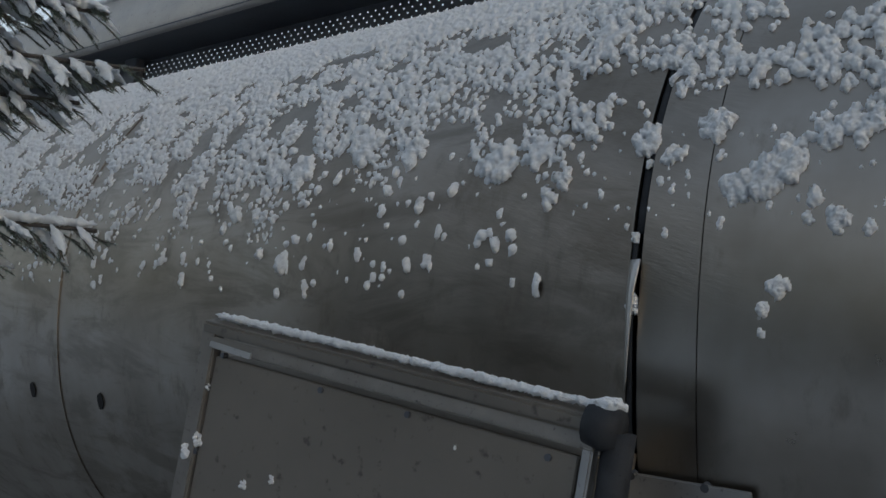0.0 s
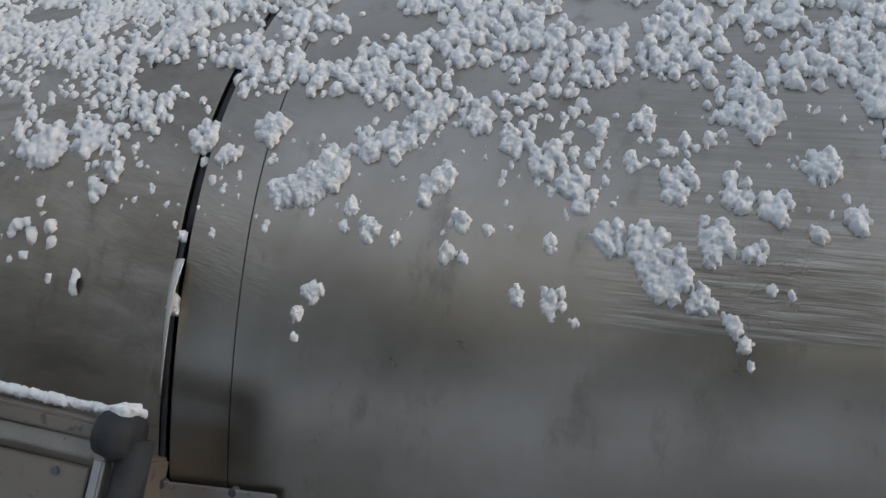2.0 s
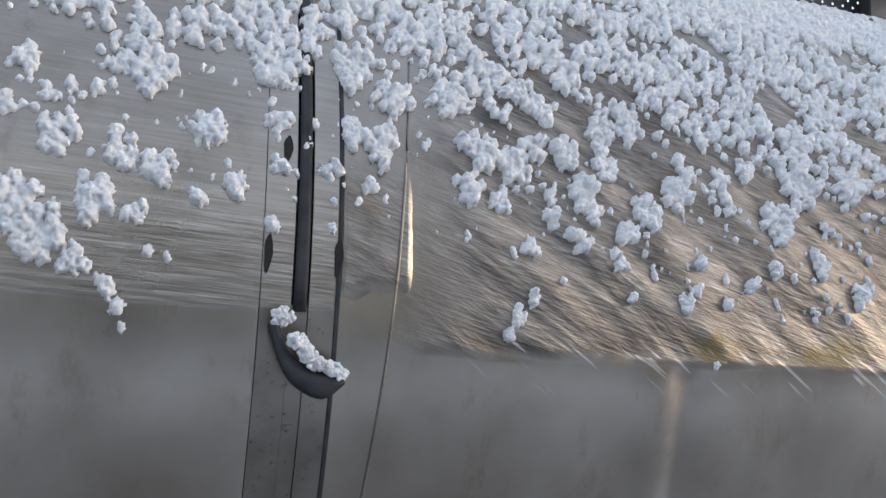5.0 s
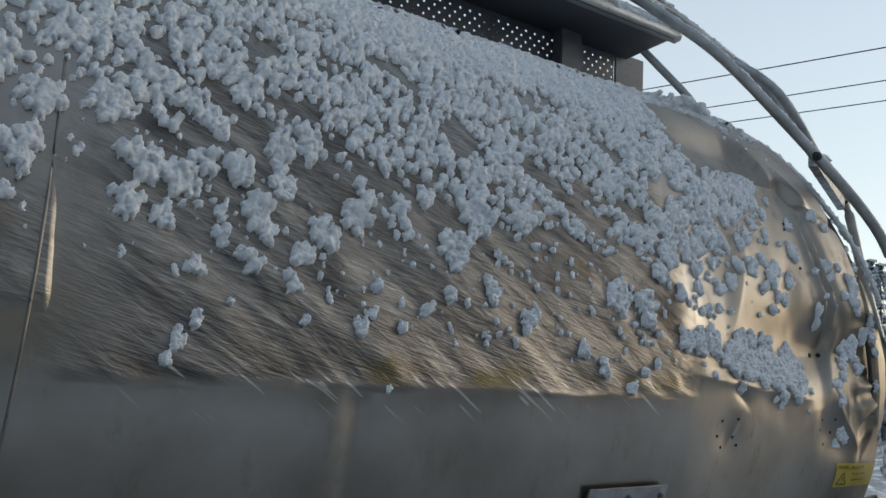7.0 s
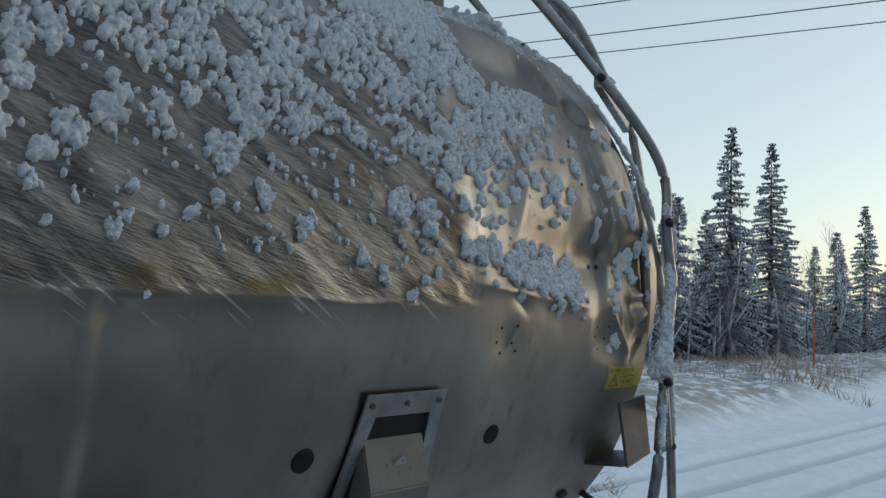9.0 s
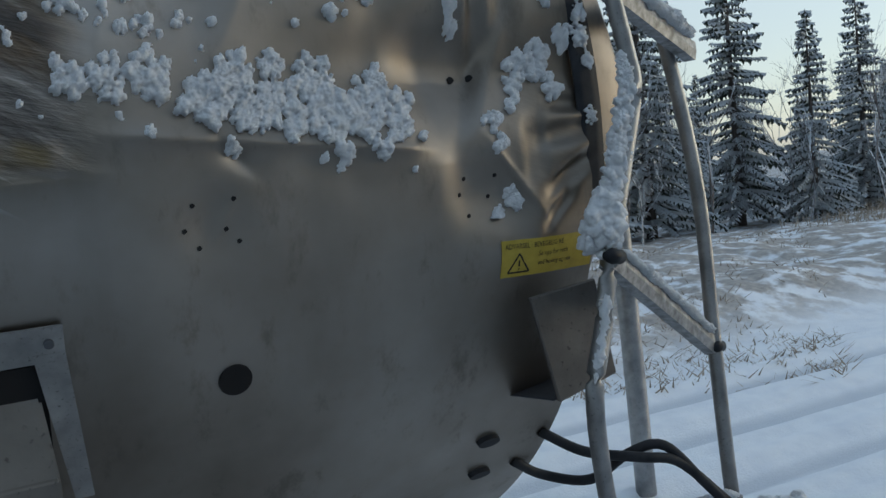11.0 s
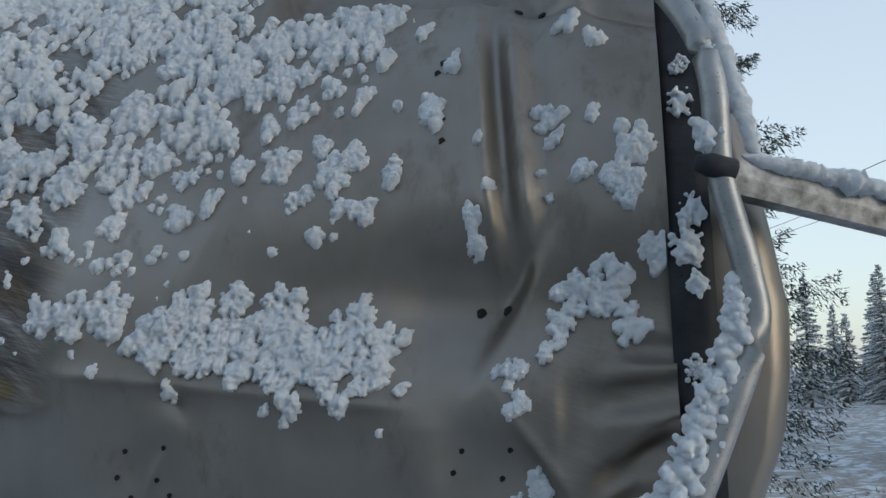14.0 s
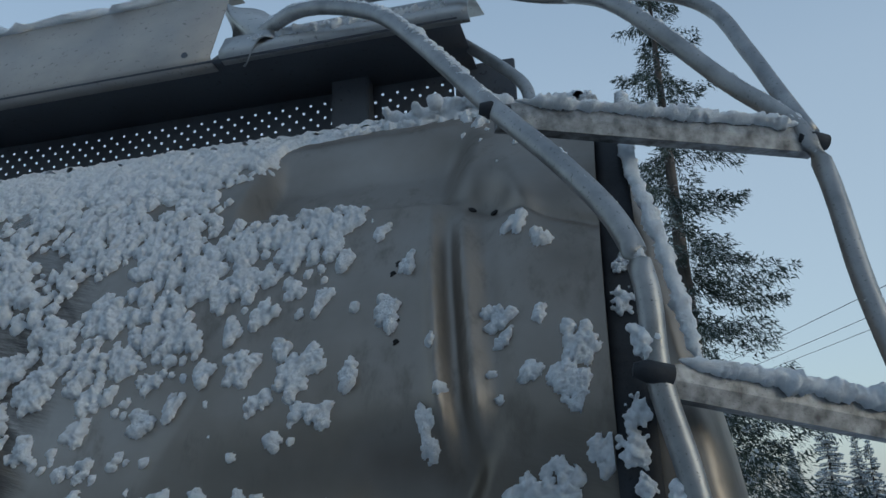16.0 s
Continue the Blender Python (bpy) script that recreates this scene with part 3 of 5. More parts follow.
# bracket with its leg
def bracket():
    m = frame_on_skin(2.145, -19.5, 0.008)
    holder = part("leg_bracket", box_bm((0.285, 0.062, 0.006), (0, 0.115, 0), bevel=0.0015), TUBE, tank, "riveted flange bracket")
    holder.matrix_basis = m
    wings = []
    for sx in (-1, 1):
        bmw = bmesh.new()
        pts = [(sx * 0.095, 0.10), (sx * 0.1425, 0.10), (sx * 0.165, -0.18), (sx * 0.135, -0.18)]
        lo = [bmw.verts.new((x, y, -0.003)) for x, y in pts]
        hi = [bmw.verts.new((x, y, 0.004)) for x, y in pts]
        bmw.faces.new(hi)
        bmw.faces.new(lo[::-1])
        for k in range(4):
            bmw.faces.new((lo[k], lo[(k + 1) % 4], hi[(k + 1) % 4], hi[k]))
        bmesh.ops.recalc_face_normals(bmw, faces=bmw.faces)
        part("bracket_wing", bmw, TUBE, holder)
    # Flat black sheet; the depth of the recess is only painted shade.
    part("recess", box_bm((0.22, 0.30, 0.004), (0, -0.07, -0.004), bevel=0), HOLE_SHADE, holder, "black sheet for the shade in the recess")
    for sx in (-0.12, 0.0, 0.12):
        part("rivet", disc_bm(0.0075, 0.009, Matrix.Translation((sx, 0.118, 0))), DARK, holder)
    return holder


bracket()


def leg():
    bm = bmesh.new()
    prof = [(1.525, 0.07, 2.03, 2.24), (1.34, 0.035, 2.04, 2.257), (1.02, 0.10, 2.09, 2.265), (0.62, 0.26, 2.12, 2.26), (0.0, 0.30, 2.12, 2.26)]
    rows = []
    for z, y, xa, xb in prof:
        rows.append([bm.verts.new(v) for v in ((xa, y, z), (xb, y, z), (xb, y + 0.14, z), (xa, y + 0.14, z))])
    for a, b in zip(rows, rows[1:]):
        for k in range(4):
            bm.faces.new((a[k], a[(k + 1) % 4], b[(k + 1) % 4], b[k]))
    bm.faces.new(rows[0][::-1])
    bm.faces.new(rows[-1])
    bmesh.ops.recalc_face_normals(bm, faces=bm.faces)
    bmesh.ops.bevel(bm, geom=[e for e in bm.edges], offset=0.004, segments=2, affect="EDGES")
    return bm


LEG = metal_material("leg_paint", (0.13, 0.125, 0.115), (0.20, 0.19, 0.175), 0.5, 0.3)
leg_ob = part("support_leg", leg(), LEG, tank, "grey painted support leg")
d = disc_bm(0.021, 0.006, Matrix())
cap = part("cap", d, DULL, leg_ob, "round light grey cap")
cap.matrix_basis = look((2.155, 0.052, 1.40), (2.155, 0.55, 1.52))


# sloping lamp plate by the end
def plate(pts, thick):
    bm = bmesh.new()
    f = bm.faces.new([bm.verts.new(p) for p in pts])
    r = bmesh.ops.extrude_face_region(bm, geom=[f])
    bm.normal_update()
    bmesh.ops.translate(bm, verts=[v for v in r["geom"] if isinstance(v, bmesh.types.BMVert)], vec=(0, thick, 0))
    bmesh.ops.recalc_face_normals(bm, faces=bm.faces)
    bmesh.ops.bevel(bm, geom=list(bm.edges), offset=min(0.003, thick / 3), segments=1, affect="EDGES")
    return bm


PLATE = metal_material("grimy_plate", (0.10, 0.092, 0.085), (0.19, 0.175, 0.16), 0.5, 0.6, 9.0)
lamp_plate = part("lamp_plate", plate([(3.150, 0.002, 1.495), (3.320, 0.002, 1.512), (3.345, -0.012, 1.305), (3.190, -0.012, 1.272)], 0.012), PLATE, tank, "bent grey mounting plate")
# Web coloured dark to stand for the shade under the plate.
part("plate_web", plate([(3.190, 0.0, 1.275), (3.345, 0.0, 1.305), (3.36, 0.30, 1.28), (3.17, 0.30, 1.25)], 0.008), DARK, lamp_plate)

# ---- warning sticker ----
YELLOW = metal_material("sticker_yellow", (0.36, 0.28, 0.03), (0.46, 0.36, 0.05), 0.5, 0.0, 30.0)
INK = material("sticker_ink", (0.015, 0.014, 0.012), 0.6)


def sticker_point(u, v, out):
    """u along the tank from the sheet's corner, v up, both in metres."""
    return skin(3.104 + np.asarray(u), -13.1 * math.pi / 180 + np.asarray(v) / 1.2, out)


U, Vv = np.meshgrid(np.linspace(0, 0.232, 30), np.linspace(-0.039, 0.039, 12))
sticker = part_mesh("warning_sticker", grid_mesh("warning_sticker", sticker_point(U, Vv, 0.0015)), YELLOW, tank, "yellow warning sticker with black lettering", True)


def text_mesh(words, size, u, v):
    c = bpy.data.curves.new("text", "FONT")
    c.body = words
    c.size = size
    c.resolution_u = 2
    ob = bpy.data.objects.new("text", c)
    scene.collection.objects.link(ob)
    me = bpy.data.meshes.new_from_object(ob.evaluated_get(bpy.context.evaluated_depsgraph_get()))
    bpy.data.objects.remove(ob)
    co = np.zeros(len(me.vertices) * 3)
    me.vertices.foreach_get("co", co)
    co = co.reshape(-1, 3)
    P = sticker_point(co[:, 0] * 0.80 + u, co[:, 1] + v, 0.0026)
    me.vertices.foreach_set("co", P.astype(np.float32).ravel())
    me.update()
    return me


for words, size, u, v in (("ADVARSEL : BEVEGELIG RE", 0.0150, 0.008, 0.0215), ("Se opp for rekk", 0.0150, 0.086, 0.002), ("ved heving og sen", 0.0150, 0.086, -0.018)):
    part_mesh("lettering", text_mesh(words, size, u, v), INK, sticker)
for a, b in (((0.016, -0.029), (0.066, -0.029)), ((0.066, -0.029), (0.041, 0.011)), ((0.041, 0.011), (0.016, -0.029)), ((0.041, -0.003), (0.041, -0.016)), ((0.041, -0.0205), (0.041, -0.0235))):
    bm = bmesh.new()
    (u0, v0), (u1, v1) = a, b
    ln = math.hypot(u1 - u0, v1 - v0)
    px, py = -(v1 - v0) / ln * 0.0018, (u1 - u0) / ln * 0.0018
    bm.faces.new([bm.verts.new(Vector(sticker_point(u, v, 0.0028))) for u, v in ((u0 - px, v0 - py), (u1 - px, v1 - py), (u1 + px, v1 + py), (u0 + px, v0 + py))])
    part("symbol_bar", bm, INK, sticker)

# ---- walkway rail on top ----
rail = thing("walkway_guard", "grey sheet metal walkway guard with perforated dark plate", "guard rail", at=(0, 0.85, 3.0))


def strip_along(x0, x1, prof, name, mat, parent, steps=40, wob=0.006, label="", thick=0.004):
    """A folded sheet along the tank, its profile given as (y, z)."""
    xs = np.linspace(x0, x1, steps)
    P = np.array(prof)
    X = np.repeat(xs[:, None], len(P), 1)
    V = np.stack([X, P[None, :, 0] + wob * (fbm(xs * 0.8, xs * 0 + 3.3, 12)[:, None] - 0.5), P[None, :, 1] + wob * 2 * (fbm(xs * 0.7, xs * 0 + 8.3, 14)[:, None] - 0.5)], -1)
    ob = part_mesh(name, grid_mesh(name, V), mat, parent, label)
    so = ob.modifiers.new("thickness", "SOLIDIFY")
    so.thickness = thick
    return ob


strip_along(-7.0, 2.33, [(0.66, 3.147), (0.618, 3.152), (0.612, 3.165), (0.72, 3.44), (0.80, 3.45)], "fascia", BEAM, rail, 60, 0.006, "beige-grey folded fascia sheet")
# Soffit takes the dark plate colour, standing in for shade beneath the fascia.
strip_along(-7.0, 3.02, [(0.612, 3.150), (0.64, 3.155), (0.90, 3.13)], "soffit", DARK, rail, 60, 0.0, "underside coloured dark for its shade")
strip_along(2.36, 3.05, [(0.64, 3.148), (0.61, 3.152), (0.605, 3.165), (0.64, 3.225), (0.75, 3.27), (0.86, 3.30)], "bent_fascia", DULL, rail, 24, 0.008, "bent torn fascia end")


def perforated(x0, x1, z0, z1, y, pitch, rad):
    """A plate with real round holes."""
    bm = bmesh.new()
    nx, nz = int((x1 - x0) / pitch), int((z1 - z0) / pitch)
    vert = {}

    def at(i, j):
        k = (i, j)
        if k not in vert:
            vert[k] = bm.verts.new((x0 + i * pitch / 2, y, z0 + j * pitch / 2))
        return vert[k]

    for i in range(nx):
        for j in range(nz):
            ring_o = [at(2 * i, 2 * j), at(2 * i + 1, 2 * j), at(2 * i + 2, 2 * j), at(2 * i + 2, 2 * j + 1), at(2 * i + 2, 2 * j + 2), at(2 * i + 1, 2 * j + 2), at(2 * i, 2 * j + 2), at(2 * i, 2 * j + 1)]
            cx, cz = x0 + (i + 0.5) * pitch, z0 + (j + 0.5) * pitch
            if j >= nz - 1 or (i + j) % 2:
                bm.faces.new(ring_o)
                continue
            ring_i = [bm.verts.new((cx + rad * math.cos(a), y, cz + rad * math.sin(a))) for a in (radians(-135 + 45 * k) for k in range(8))]
            for k in range(8):
                bm.faces.new((ring_o[k], ring_o[(k + 1) % 8], ring_i[(k + 1) % 8], ring_i[k]))
    return bm


part("perforated_plate", perforated(-4.1, 2.96, 2.94, 3.155, 0.862, 0.0221, 0.0043), DARK, rail, "dark perforated steel plate")
part("end_plate", box_bm((2.9, 0.01, 0.24), (-5.55, 0.862, 3.03), bevel=0.002), DARK, rail)
part("end_plate", box_bm((0.17, 0.012, 0.235), (3.04, 0.862, 3.035), bevel=0.003), DARK, rail, "dark plain end plate")
for px in (2.66, -0.8, -4.05):
    part("post", box_bm((0.11, 0.05, 0.24), (px, 0.83, 3.03), bevel=0.004), DARK, rail)
part("edge_angle", box_bm((9.6, 0.03, 0.02), (-2.2, 0.845, 2.995), bevel=0.003), DARK, rail)
for px in (2.25, 1.2, 0.1, -1.4, -2.8):
    part("screw", disc_bm(0.009, 0.006, pose(px, 0.617, 3.185, 90, 0, 0)), DARK, rail)


def torn_sheet():
    """Crumpled sheet end standing up over the break."""
    n = 14
    U, V = np.meshgrid(np.linspace(0, 1, n), np.linspace(0, 1, n))
    x = 2.31 + 0.22 * U + 0.03 * np.sin(V * 5)
    z = 3.165 + 0.27 * V - 0.13 * U * V + 0.025 * np.sin(U * 9 + V * 2)
    y = 0.635 + 0.10 * V + 0.045 * np.sin(U * 6 + V * 3)
    return grid_mesh("torn_sheet", np.stack([x, y, z], -1))


ts = part_mesh("torn_sheet", torn_sheet(), DULL, rail, "crumpled torn sheet end", True)
so = ts.modifiers.new("thickness", "SOLIDIFY")
so.thickness = 0.004

# ---- ladder at the end ----
ladder = thing("ladder", "bent tubular tank ladder with frosted channel rungs", "ladder", at=(3.35, 0.1, 0.7))
NEAR = [(2.45, 0.66, 3.24), (2.62, 0.56, 3.22), (2.80, 0.47, 3.13), (2.95, 0.33, 2.97), (3.17, 0.135, 2.65), (3.30, 0.045, 2.475), (3.375, 0.0, 2.355), (3.405, -0.02, 2.25), (3.408, -0.022, 2.12), (3.435, -0.025, 1.98), (3.435, -0.035, 1.90), (3.375, -0.055, 1.75), (3.295, -0.085, 1.575), (3.245, -0.10, 1.42), (3.195, -0.12, 1.30), (3.25, -0.06, 1.08), (3.35, 0.02, 0.83), (3.42, 0.08, 0.55)]
FAR = [(3.30, 0.55, 3.12), (3.42, 0.42, 2.98), (3.60, 0.36, 2.74), (3.725, 0.32, 2.57), (3.758, 0.27, 2.28), (3.795, 0.22, 2.0), (3.81, 0.17, 1.65), (3.80, 0.145, 1.26), (3.80, 0.13, 0.95), (3.81, 0.12, 0.70), (3.81, 0.12, 0.5)]
near_line, far_line = smooth_line(NEAR, 6), smooth_line(FAR, 6)
part("stile", tube_bm(near_line, 0.0185, 16), TUBE, ladder, "bent scratched tube stile", True)
part("stile", tube_bm(far_line, 0.0185, 16), TUBE, ladder, "", True)
part("handrail", tube_bm(smooth_line([(4.35, 1.9, 3.05), (4.55, 2.0, 2.75), (4.70, 2.0, 2.48), (4.86, 2.0, 2.10), (5.0, 2.0, 1.765), (5.10, 2.0, 1.52), (5.14, 2.0, 0.0)], 6), 0.055, 16), TUBE, ladder, "", True)
part("coupling", tube_bm([(4.975, 2.0, 1.83), (5.01, 2.0, 1.745)], 0.068, 16), TUBE, ladder, "", True)
part("handrail", tube_bm(smooth_line([(2.98, 0.80, 3.20), (3.10, 0.72, 3.06), (3.17, 0.66, 2.96), (3.19, 0.62, 2.88)], 6), 0.016, 12), TUBE, ladder, "", True)
part("handrail", tube_bm(smooth_line([(2.70, 0.62, 3.27), (3.0, 0.60, 3.24), (3.25, 0.56, 3.13), (3.50, 0.58, 3.10), (3.62, 0.56, 3.02), (3.67, 0.48, 2.86), (3.70, 0.40, 2.72), (3.73, 0.33, 2.59)], 6), 0.017, 12), TUBE, ladder, "", True)


def rung(a, b, width, depth):
    """A folded channel with cupped grip holes in its face."""
    a, b = Vector(a), Vector(b)
    d = (b - a).normalized()
    face = Vector((0, 0, 1)).cross(d).normalized()
    if face.y > 0:
        face = -face
    up = d.cross(face).normalized()
    if up.z < 0:
        up = -up
    bm = bmesh.new()
    n = 36
    rows = []
    for k in range(n + 1):
        u = k / n
        p = a + (b - a) * u
        j = 0.004 * math.sin(k * 1.7) * (k % 3 > 0)
        prof = [(-depth, -width), (0, -width), (0.003, 0), (0, width - j), (-depth * 0.3, width - j * 2), (-depth, width)]
        rows.append([bm.verts.new(p + face * f + up * h) for f, h in prof])
    for r0, r1 in zip(rows, rows[1:]):
        for i in range(6):
            bm.faces.new((r0[i], r0[(i + 1) % 6], r1[(i + 1) % 6], r1[i]))
    bm.faces.new(rows[0])
    bm.faces.new(rows[-1])
    bmesh.ops.recalc_face_normals(bm, faces=bm.faces)
    return bm


RUNG = metal_material("frosted_channel", (0.09, 0.09, 0.092), (0.40, 0.41, 0.42), 0.5, 0.6, 40.0)
RUNGS = [((3.29, -0.10, 1.565), (3.805, 0.14, 1.262)), ((3.41, -0.03, 2.118), (3.86, 0.19, 2.02)), ((3.185, 0.125, 2.625), (3.735, 0.325, 2.575)), ((3.48, 0.09, 0.86), (3.82, 0.11, 0.85))]
for a, b in RUNGS:
    part("rung", rung(a, b, 0.024, 0.03), RUNG, ladder, "channel rung with frost")
for p in ((3.405, -0.035, 2.125), (3.185, 0.125, 2.63), (3.292, -0.10, 1.565), (3.735, 0.325, 2.575), (3.805, 0.14, 1.262)):
    q = Vector(p)
    part("rung_cap", tube_bm([q + Vector((-0.03, -0.01, 0.005)), q + Vector((-0.012, -0.006, 0.002)), q + Vector((0.02, 0.008, -0.004))], [0.010, 0.0165, 0.015], 12), RUBBER, ladder, "black plastic rung end", True)

lamp = thing("work_lamp", "snow-capped oval side lamp on the ladder foot", "lamp", at=(3.82, 0.0, 0.80))
part("housing", tube_bm([(3.74, 0.03, 0.80), (3.76, 0.02, 0.80), (3.82, -0.01, 0.795), (3.90, -0.04, 0.79), (3.94, -0.06, 0.79)], [0.03, 0.06, 0.075, 0.07, 0.03], 18, squash=0.8), BEAM, lamp, "", True)
part("mount", box_bm((0.16, 0.03, 0.05), (3.70, 0.06, 0.83), bevel=0.004), DARK, lamp)

for pts in ([(3.31, 0.25, 1.13), (3.40, 0.20, 1.07), (3.50, 0.12, 1.05), (3.60, 0.10, 1.02), (3.70, 0.07, 0.92), (3.76, 0.03, 0.84)], [(3.27, 0.32, 1.05), (3.36, 0.33, 0.99), (3.44, 0.24, 0.98), (3.50, 0.16, 1.05), (3.58, 0.12, 1.06), (3.66, 0.08, 0.96), (3.74, 0.05, 0.86)], [(3.25, 0.72, 0.72), (3.27, 0.66, 0.64), (3.28, 0.60, 0.45), (3.28, 0.60, 0.2)], [(3.20, 0.78, 0.69), (3.18, 0.74, 0.60), (3.30, 0.70, 0.55), (3.38, 0.66, 0.40), (3.38, 0.66, 0.1)]):
    h = part("hose", tube_bm(smooth_line(pts, 6), 0.0125, 10), RUBBER, None, "", True)
    tagged(h, "black rubber hose hanging from the tank end", "hose", "hoses under the tank end")
for hx, hp in ((3.15, -35.5), (3.17, -42)):
    part("cable_gland", disc_bm(0.022, 0.012, frame_on_skin(hx, hp) @ Matrix.Diagonal((1.3, 0.7, 1, 1)), 14), RUBBER, tank)

# ---- side locker ----
locker = thing("side_locker", "brown-grey sheet metal side locker with snow along its top rail", "locker", at=(-1.16, -0.27, 1.2))
LT = pose(-1.1625, -0.269, 1.718, 0, 6.5, 4.6)
LOCK = metal_material("locker_sheet", (0.16, 0.145, 0.125), (0.21, 0.19, 0.165), 0.45, 0.5, 3.0)


def lpart(name, bm, mat, label="", smooth=False):
    bmesh.ops.transform(bm, matrix=LT, verts=bm.verts)
    return part(name, bm, mat, locker, label, smooth)


LFRAME = metal_material("locker_frame", (0.15, 0.14, 0.13), (0.24, 0.23, 0.215), 0.5, 0.5, 8.0)
lpart("body", box_bm((0.96, 0.24, 0.85), (0, 0.155, -0.50), bevel=0.006), LOCK)
lpart("front_sheet", box_bm((0.93, 0.006, 0.80), (0, 0.026, -0.475), bevel=0.002), LOCK, "plain front sheet")
lpart("top_strip", box_bm((0.99, 0.012, 0.028), (0, 0.020, -0.046), (-10, 0, 0), bevel=0.003), LFRAME, "grey flange under the rail")
lpart("top_rail", box_bm((1.03, 0.05, 0.030), (0, 0.034, -0.010), (14, 0, 0), bevel=0.006), LOCK, "brown folded top rail")
lpart("side_frame", box_bm((0.05, 0.03, 0.85), (-0.495, 0.03, -0.43), bevel=0.004), LFRAME)
lpart("side_frame", box_bm((0.02, 0.03, 0.85), (0.482, 0.03, -0.47), bevel=0.004), DULL, "pale edge strip")
lpart("rail_end", tube_bm([(0.47, 0.03, -0.016), (0.50, 0.03, -0.016), (0.53, 0.03, -0.016)], [0.036, 0.042, 0.034], 16), RUBBER, "black rail end cap", True)
lpart("post", tube_bm([(0.525, 0.04, -0.02), (0.53, 0.05, -0.4), (0.53, 0.06, -0.9)], 0.028, 14), RUBBER, "black post", True)
for u, v in ((-0.13, -0.085), (0.10, -0.085), (0.41, -0.09), (-0.47, -0.15), (-0.44, -0.07), (-0.47, -0.30)):
    lpart("screw", disc_bm(0.0065, 0.004, pose(u, 0.022, v, 90, 0, 0)), DARK)
lpart("peeled_edge", box_bm((0.14, 0.006, 0.014), (-0.41, 0.012, -0.052), (0, 2, 0), bevel=0.002), DULL, "bent bright edge")

# ---- ground ----
def ground_height(x, y):
    """Snow ground: a road along the tank, a rough bank beyond it."""
    edge = y - 3.85 + 0.055 * (x - 10)
    bank = sstep(0.0, 1.6, edge) * (0.22 + 0.32 * fbm(x * 0.5, y * 0.5, 3) + 0.13 * (fbm(x * 2.6, y * 2.6, 8) - 0.4)) - 0.55 * sstep(3, 12, edge)
    rut = 0.0
    q = y + 0.055 * (x - 5)
    for c, w in ((3.4, 0.15), (2.6, 0.16), (1.75, 0.13), (0.9, 0.16), (0.05, 0.14), (-1.2, 0.15)):
        cc = c + 0.10 * np.sin(x * 0.12 + c)
        rut = rut - 0.060 * np.exp(-((q - cc) / w) ** 2) + 0.035 * np.exp(-((np.abs(q - cc) - 0.26) / 0.09) ** 2)
    return bank + rut * sstep(60, 30, np.abs(x)) * sstep(2.2, 3.6, x) + 0.02 * (fbm(x * 2, y * 2, 4) - 0.5)


def ground_axis(lo, hi, fine_lo, fine_hi, fine, coarse_n):
    a = -np.geomspace(fine_lo - lo + 1, 1, coarse_n) + 1 + fine_lo
    b = np.arange(fine_lo, fine_hi, fine)
    c = np.geomspace(1, hi - fine_hi + 1, coarse_n) - 1 + fine_hi
    return np.unique(np.concatenate([a, b, c]))


gx = ground_axis(-1500, 1500, -4, 34, 0.12, 60)
gy = ground_axis(-1500, 1500, -2, 16, 0.075, 60)
GX, GY = np.meshgrid(gx, gy)
ground_me = grid_mesh("ground", np.stack([GX, GY, ground_height(GX, GY)], -1))
GROUND_SNOW = snow_material("ground_snow", 14.0)
gs = Nodes(GROUND_SNOW)
gxx, gyy, gzz = gs.xyz()
blot = gs.math("MULTIPLY", gs.math("SUBTRACT", gs.noise(0.9, 5), 0.5), 1.8)
yard = gs.math("MULTIPLY", gs.math("MAXIMUM", gs.step(gs.math("ADD", gxx, blot), 3.6, 2.6), gs.math("MULTIPLY", gs.step(gs.math("ADD", gyy, blot), -0.2, -1.2), gs.step(gs.math("ADD", gxx, blot), 8.5, 7.0))), gs.math("MULTIPLY", gs.step(gs.math("ADD", gyy, blot), -4.6, -3.4), gs.step(gs.math("ADD", gyy, blot), 5.2, 4.2)))
yard = gs.math("MULTIPLY", yard, gs.step(gxx, -9, -7))
litter = gs.math("MULTIPLY", gs.step(gs.noise(3.0, 6), 0.38, 0.54), gs.step(gyy, 3.9, 4.9))
white = gs.ramp(gs.noise(5.0, 4), [(0.2, (0.76, 0.80, 0.87)), (0.6, (0.88, 0.91, 0.95))])
soil = gs.ramp(gs.noise(7.0, 5), [(0.3, (0.16, 0.155, 0.15)), (0.5, (0.32, 0.32, 0.32)), (0.66, (0.66, 0.69, 0.73))])
straw = gs.ramp(gs.noise(11.0, 4), [(0.3, (0.12, 0.10, 0.08)), (0.7, (0.40, 0.34, 0.27))])
packed = gs.math("MULTIPLY", gs.step(gzz, -0.02, -0.06), 0.7)
white = gs.mix(packed, white, (0.52, 0.56, 0.62))
gs.set(gs.mix(yard, gs.mix(gs.math("MULTIPLY", litter, 0.75), white, straw), soil))
ground = part_mesh("ground", ground_me, GROUND_SNOW, None, "", True)
tagged(ground, "snow-covered ground with wheel tracks and bare soil by the tank", "ground", kind="structure")

# ---- snow on the tank ----
rng = np.random.default_rng(7)
ARC = 1.22


